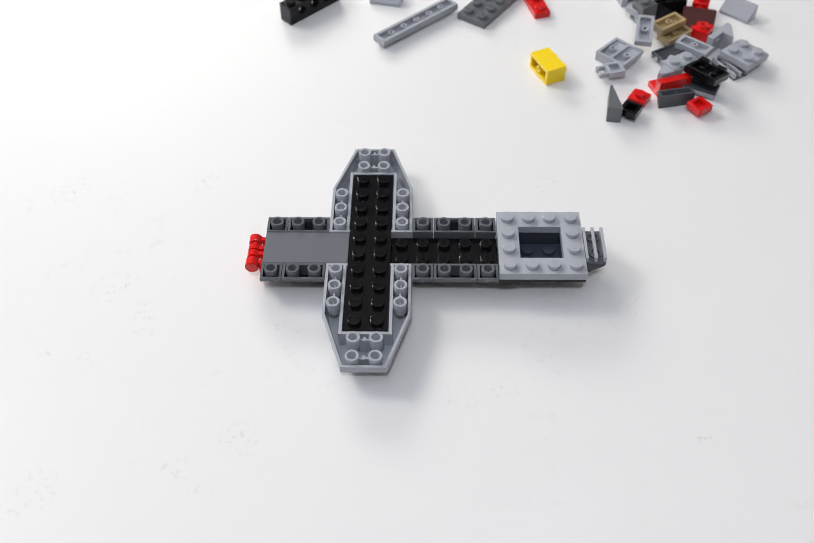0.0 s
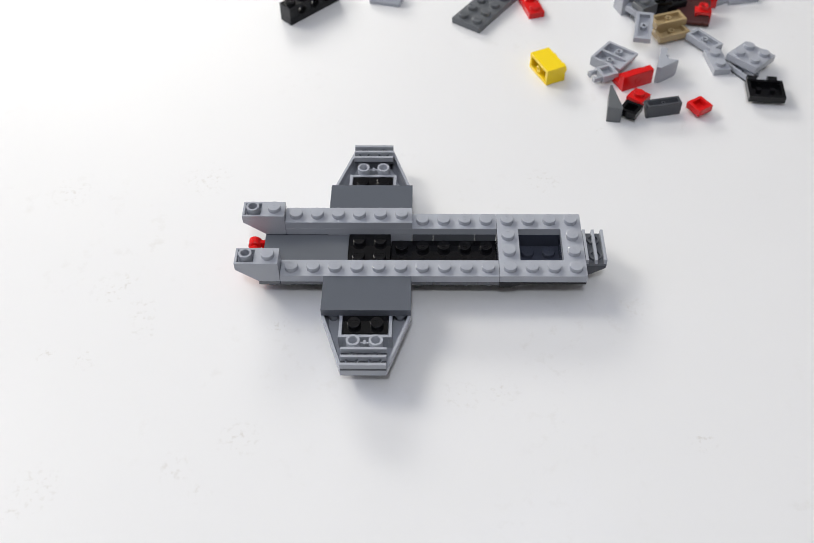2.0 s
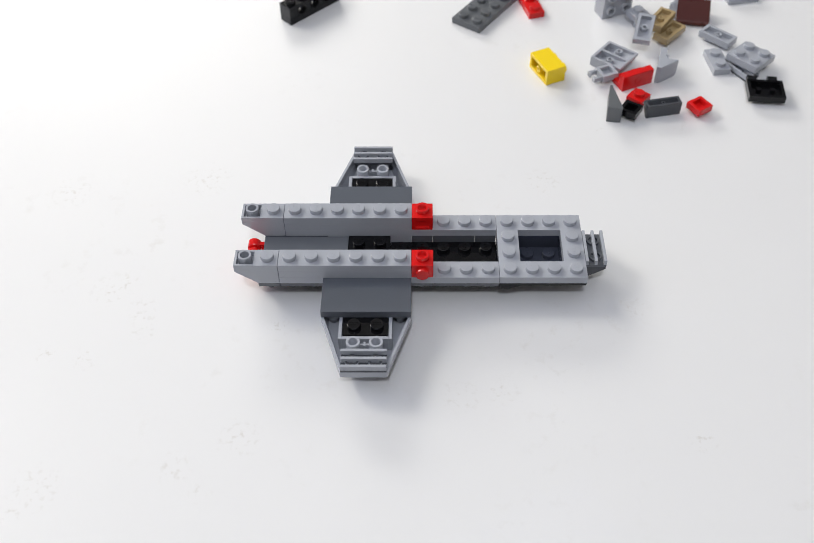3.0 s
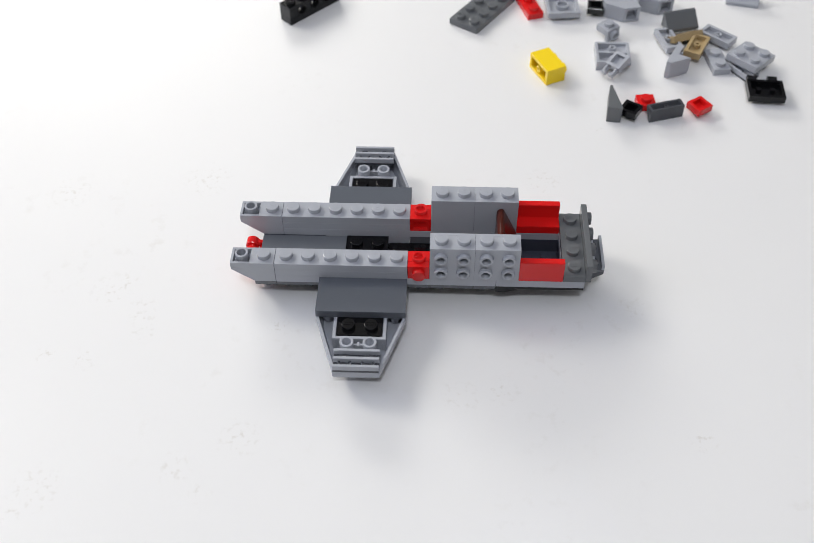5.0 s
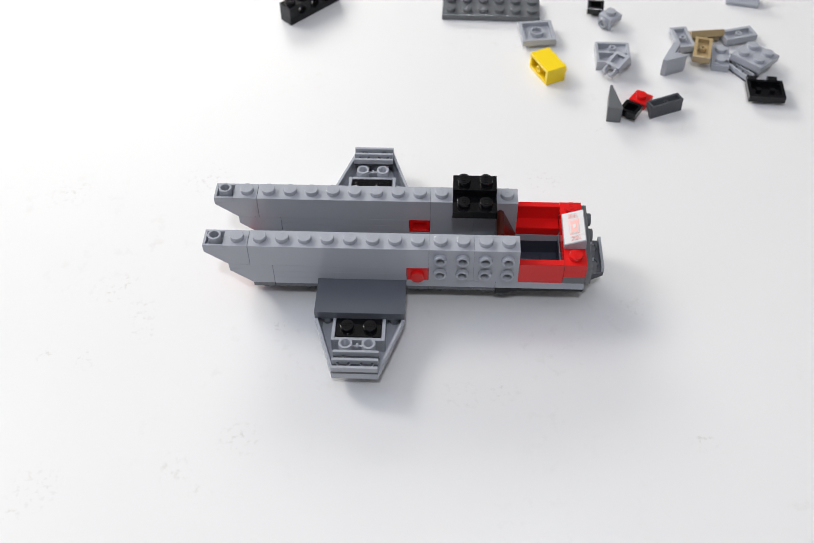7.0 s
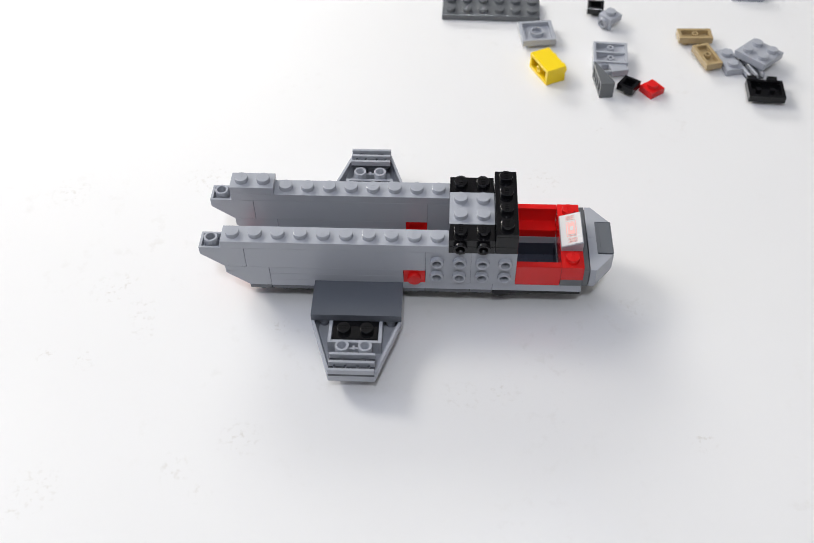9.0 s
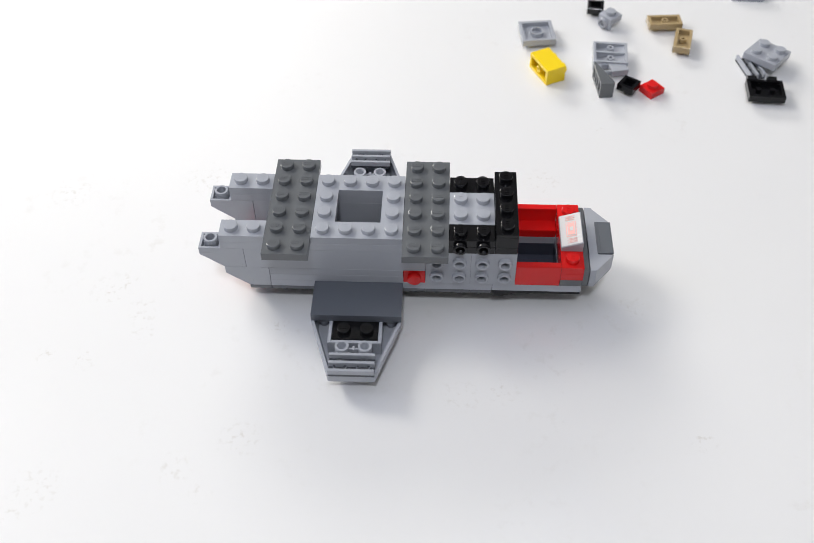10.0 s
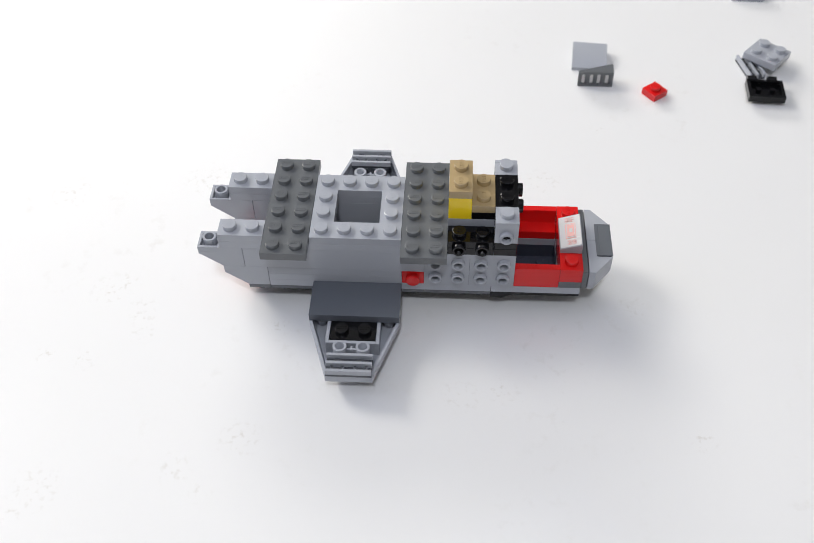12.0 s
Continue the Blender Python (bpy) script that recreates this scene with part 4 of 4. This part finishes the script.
plan(BLACK_ONE,
     (0, False, pose(0.1432, 0.1058, 0.0049, 180, 0, -33)),
     (8.8, False, pose(0.1447, 0.1233, 0.0049, 180, 0, -36)),
     (10.3, False, pose(0.1458, 0.1227, 0.0049, 180, 0, -0)),
     (11.4, False, parked()))
RED_ONE = brick("small_plate", 1, 1, 1, RED, "small bright red one by one plate", "toy plate")
plan(RED_ONE,
     (0, False, pose(0.1486, 0.1159, 0.0000, 0, 0, -34)),
     (0.7, False, pose(0.1483, 0.1163, 0.0000, 0, 0, -39)),
     (4.8, False, pose(0.1510, 0.1128, 0.0000, 0, 0, 3)),
     (6, False, pose(0.1491, 0.1148, 0.0000, 0, 0, -36)),
     (8.8, False, pose(0.1552, 0.1225, 0.0000, 0, 0, -55)),
     (11.4, False, pose(0.1562, 0.1207, 0.0000, 0, 0, -54)))
DARK_SLOPE = upturned_slope()
plan(DARK_SLOPE,
     (0, False, pose(0.1641, 0.1146, 0.0000, 0, 0, 11)),
     (0.7, False, pose(0.1573, 0.1078, 0.0000, 0, 0, 12)),
     (4.9, False, pose(0.1581, 0.1054, 0.0000, 0, 0, 16)),
     (5.8, False, pose(0.1583, 0.1087, 0.0000, 0, 0, 23)),
     (7.7, False, parked()))
RED_SQUARE = brick("small_plate", 1, 1, 1, RED, "small red one by one plate lying upside down", "toy plate")
plan(RED_SQUARE,
     (0, False, pose(0.1738, 0.1083, 0.0049, 180, 0, -58)),
     (5.8, True, cell(6, 1, 1, 1, -1)))
BLACK_PLATE = hinge_plate()
plan(BLACK_PLATE,
     (0, False, pose(0.1789, 0.1250, 0.0109, 168, 0, -45)),
     (0.5, False, pose(0.2021, 0.1198, 0.0049, 180, 0, -5)),
     (0.6, False, pose(0.2052, 0.1191, 0.0049, 180, 0, -5)))
SKI = grille("light grey grille tile leaning under a plate")
plan(SKI,
     (0, False, pose(0.1935, 0.1394, 0.0000, 0, 0, -60)),
     (0.5, False, pose(0.1972, 0.1384, 0.0000, 0, 0, -57)),
     (1.4, False, pose(0.1985, 0.1380, 0.0000, 0, 0, -57)),
     (8.8, False, pose(0.2022, 0.1388, 0.0000, 0, 0, -74)),
     (9.2, False, pose(0.2033, 0.1392, 0.0000, 0, 0, -79)))
GREY_SQUARE = brick("square_plate", 2, 2, 1, LIGHT, "light grey two by two plate leaning on a tile", "toy plate")
plan(GREY_SQUARE,
     (0, False, pose(0.2003, 0.1435, 0.0034, -4, 0, -48)),
     (0.5, False, pose(0.2017, 0.1414, 0.0034, -4, 0, -47)),
     (1.4, False, pose(0.2029, 0.1418, 0.0034, -4, 0, -45)),
     (6, False, pose(0.2048, 0.1418, 0.0034, -4, 0, -45)),
     (8.8, False, pose(0.2072, 0.1442, 0.0034, -4, 0, -46)),
     (9.2, False, pose(0.2109, 0.1438, 0.0034, -4, 0, -41)))
LEAN = brick("narrow_plate", 2, 1, 1, LIGHT, "light grey one by two plate lying upside down", "toy plate")
plan(LEAN,
     (0, False, pose(0.1555, 0.1564, 0.0109, 180, 16, -100)),
     (0.5, False, pose(0.1554, 0.1589, 0.0109, 180, 16, -101)),
     (2.9, False, pose(0.1555, 0.1576, 0.0109, 180, 16, -106)),
     (4.9, False, pose(0.1680, 0.1579, 0.0049, 180, 0, -77)),
     (5.4, False, pose(0.1747, 0.1583, 0.0049, 180, 0, -83)),
     (7.9, False, parked()))
GREY_KNOB = small_bracket()
add_later(side_stud_brick(1, 3, LIGHT, "light grey one by one brick with a hollow side stud", (3.3,), True, -1, name="small_side_stud_brick", group="grey side-stud bricks"), 11.8, 10, 0, 1, 1, 8)
plan(GREY_KNOB,
     (0, False, pose(0.1565, 0.1814, 0.0000, 0, 0, 36)),
     (2.4, False, pose(0.1560, 0.1773, 0.0000, 0, 0, 32)),
     (4.8, False, pose(0.1403, 0.1657, 0.0000, 0, 0, 37)),
     (6, False, pose(0.1424, 0.1752, 0.0000, 0, 0, -51)),
     (11.2, False, pose(0.1441, 0.1739, 0.0000, 0, 0, -40)),
     (11.6, True, cell(10, 3, 1, 1, 9, 180)))
BLACK_SMALL = brick("small_plate", 1, 1, 1, BLACK, "small black one by one plate at the rim of the heap", "toy plate")
plan(BLACK_SMALL,
     (0, False, parked()),
     (4.8, False, pose(0.1366, 0.1852, 0.0049, 180, 0, -8)),
     (11.2, False, parked()))
TECHNIC = holed_brick()
plan(TECHNIC, (0, False, pose(-0.0050, 0.1883, 0, 0, 0, -45)), (7.8, True, cell(10, 0, 1, 4, 6)))
SLOPE_A = plain_slope(LIGHT, "light grey sloped brick in the heap", "grey_slope")
plan(SLOPE_A,
     (0, False, pose(0.2065, 0.1835, 0.0000, 0, 0, -42)),
     (1.6, False, pose(0.2111, 0.1972, 0.0000, 0, 0, 11)),
     (4.8, False, pose(0.2112, 0.1945, 0.0000, 0, 0, -14)),
     (8.6, False, pose(0.2147, 0.1991, 0.0000, 0, 0, -5)))
SLOPE_B = plain_slope(DARK, "dark grey sloped brick in the heap", "dark_slope")
plan(SLOPE_B,
     (0, False, pose(0.1699, 0.1885, 0.0000, 0, 0, 17)),
     (2.9, False, pose(0.1824, 0.1873, 0.0000, 0, 0, 44)),
     (4.8, False, pose(0.1753, 0.1690, 0.0030, 0, 0, 14)),
     (5.4, False, parked()))
SLOPE_C = plain_slope(LIGHT, "light grey sloped brick in the heap", "grey_slope")
plan(SLOPE_C,
     (0, False, pose(0.1568, 0.1973, 0.0000, 0, 0, 13)),
     (1.4, False, pose(0.1989, 0.1958, 0.0000, 0, 0, 26)),
     (2.9, False, pose(0.1809, 0.1850, 0.0000, 0, 0, 39)),
     (4.8, False, parked()))
SLOPE_D = plain_slope(LIGHT, "light grey sloped brick in the heap", "grey_slope")
plan(SLOPE_D,
     (0, False, pose(0.0329, 0.1957, 0.0000, 0, 0, -13)),
     (2.9, False, parked()),
     (4.8, False, parked()))
DARK_ONE = brick("small_brick", 1, 2, 3, DARK, "dark grey one by two brick in the heap", "toy brick")
plan(DARK_ONE,
     (0, False, pose(0.1623, 0.1818, 0.0000, 0, 0, -58)),
     (2.9, False, parked()))
BLACK_TWO = brick("small_brick", 2, 2, 3, BLACK, "black two by two brick in the heap", "toy brick")
plan(BLACK_TWO,
     (0, False, pose(0.1708, 0.1881, 0.0000, 0, 0, 10)),
     (2.9, False, parked()))


# ---- motion: the model is nudged a little as pieces are pressed on, and pieces jump from the table to it ----
NUDGES = (
    (0, 0.00, 0.00, 0.00, 0.00, 0.00, 0.00),
    (0.5, -0.47, -1.38, 0.00, 0.00, 0.00, -0.32),
    (1, -0.51, -1.52, 0.00, 0.00, 0.00, -0.38),
    (1.5, -0.15, -1.28, 0.00, 0.00, 0.00, -0.30),
    (2, -0.08, -1.29, 0.00, 0.00, 0.00, 0.11),
    (2.5, -0.13, -1.96, 0.00, 0.00, 0.00, 0.37),
    (3, -0.18, -1.97, 0.00, 0.00, 0.00, 0.33),
    (5, -1.12, -2.74, 0.00, 0.00, 0.00, -1.36),
    (5.5, -1.19, -2.78, 0.00, 0.00, 0.00, -1.43),
    (6, -1.41, -2.85, 0.00, 0.00, 0.00, -1.37),
    (6.5, -1.37, -2.88, 0.00, 0.00, 0.00, -0.96),
    (7, -1.42, -3.32, 0.00, 0.00, 0.00, -1.41),
    (9, -2.55, -4.36, 0.00, 0.00, 0.00, -1.44),
    (9.5, -2.59, -4.49, 0.00, 0.00, 0.00, -1.39),
    (10, -2.60, -4.53, 0.00, 0.00, 0.00, -1.40),
    (10.5, -2.57, -4.73, 0.00, 0.00, 0.00, -1.61),
    (11, -2.54, -4.84, 0.00, 0.00, 0.00, -1.78),
    (11.5, -2.82, -4.80, 0.00, 0.00, 0.00, -1.90),
    (12, -2.92, -4.92, 0.00, 0.00, 0.00, -2.00),
)


def model_pose(k):
    x, y, z, rx, ry, rz = NUDGES[k][1:]
    c = Vector((0.056, 0.016, -0.005))
    return Matrix.Translation((0, 0, TABLE_H)) @ Matrix.Translation(c + Vector((x, y, z)) / 1000) @ pose(0, 0, 0, rx, ry, rz) @ Matrix.Translation(-c)


def motions():
    last = frame(12)
    jumps = [frame(row[0] - 0.2) if k else 1 for k, row in enumerate(NUDGES)]

    def model_at(f):
        k = max(i for i in range(len(jumps)) if jumps[i] <= f)
        return model_pose(k)

    def seconds(f):
        return (f - 1) / FPS

    marks = sorted({1, last, *jumps[1:], *[j - 1 for j in jumps[1:]]})
    walk(SHIP, [(seconds(f), model_at(f)) for f in marks])
    for ob, events in PIECES:
        starts = [frame(e[0]) for e in events]

        def pose_at(f):
            k = max(i for i in range(len(starts)) if starts[i] <= f)
            return (model_at(f) @ events[k][2]) if events[k][1] else events[k][2]

        keys = {1: pose_at(1), last: pose_at(last)}
        if any(e[1] for e in events):
            first = min(s for s, e in zip(starts, events) if e[1])
            for f in marks:
                if f >= first:
                    keys[f] = pose_at(f)
        for s in starts[1:]:
            before, after = pose_at(s - 1), pose_at(s)
            a, c = before.to_quaternion(), after.to_quaternion()
            turn = math.degrees(a.rotation_difference(c).angle)
            turn = min(turn, 360 - turn)
            steps = max(1, math.ceil(turn / 75))
            for f in [f for f in keys if s - steps < f < s]:
                del keys[f]
            keys[s - steps] = pose_at(s - steps)
            for i in range(1, steps):
                u = i / steps
                place = before.translation.lerp(after.translation, u) + Vector((0, 0, 0.03))
                keys[s - steps + i] = Matrix.Translation(place) @ a.slerp(c, u).to_matrix().to_4x4()
            keys[s] = after
        walk(ob, [(seconds(f), keys[f]) for f in sorted(keys)])


motions()
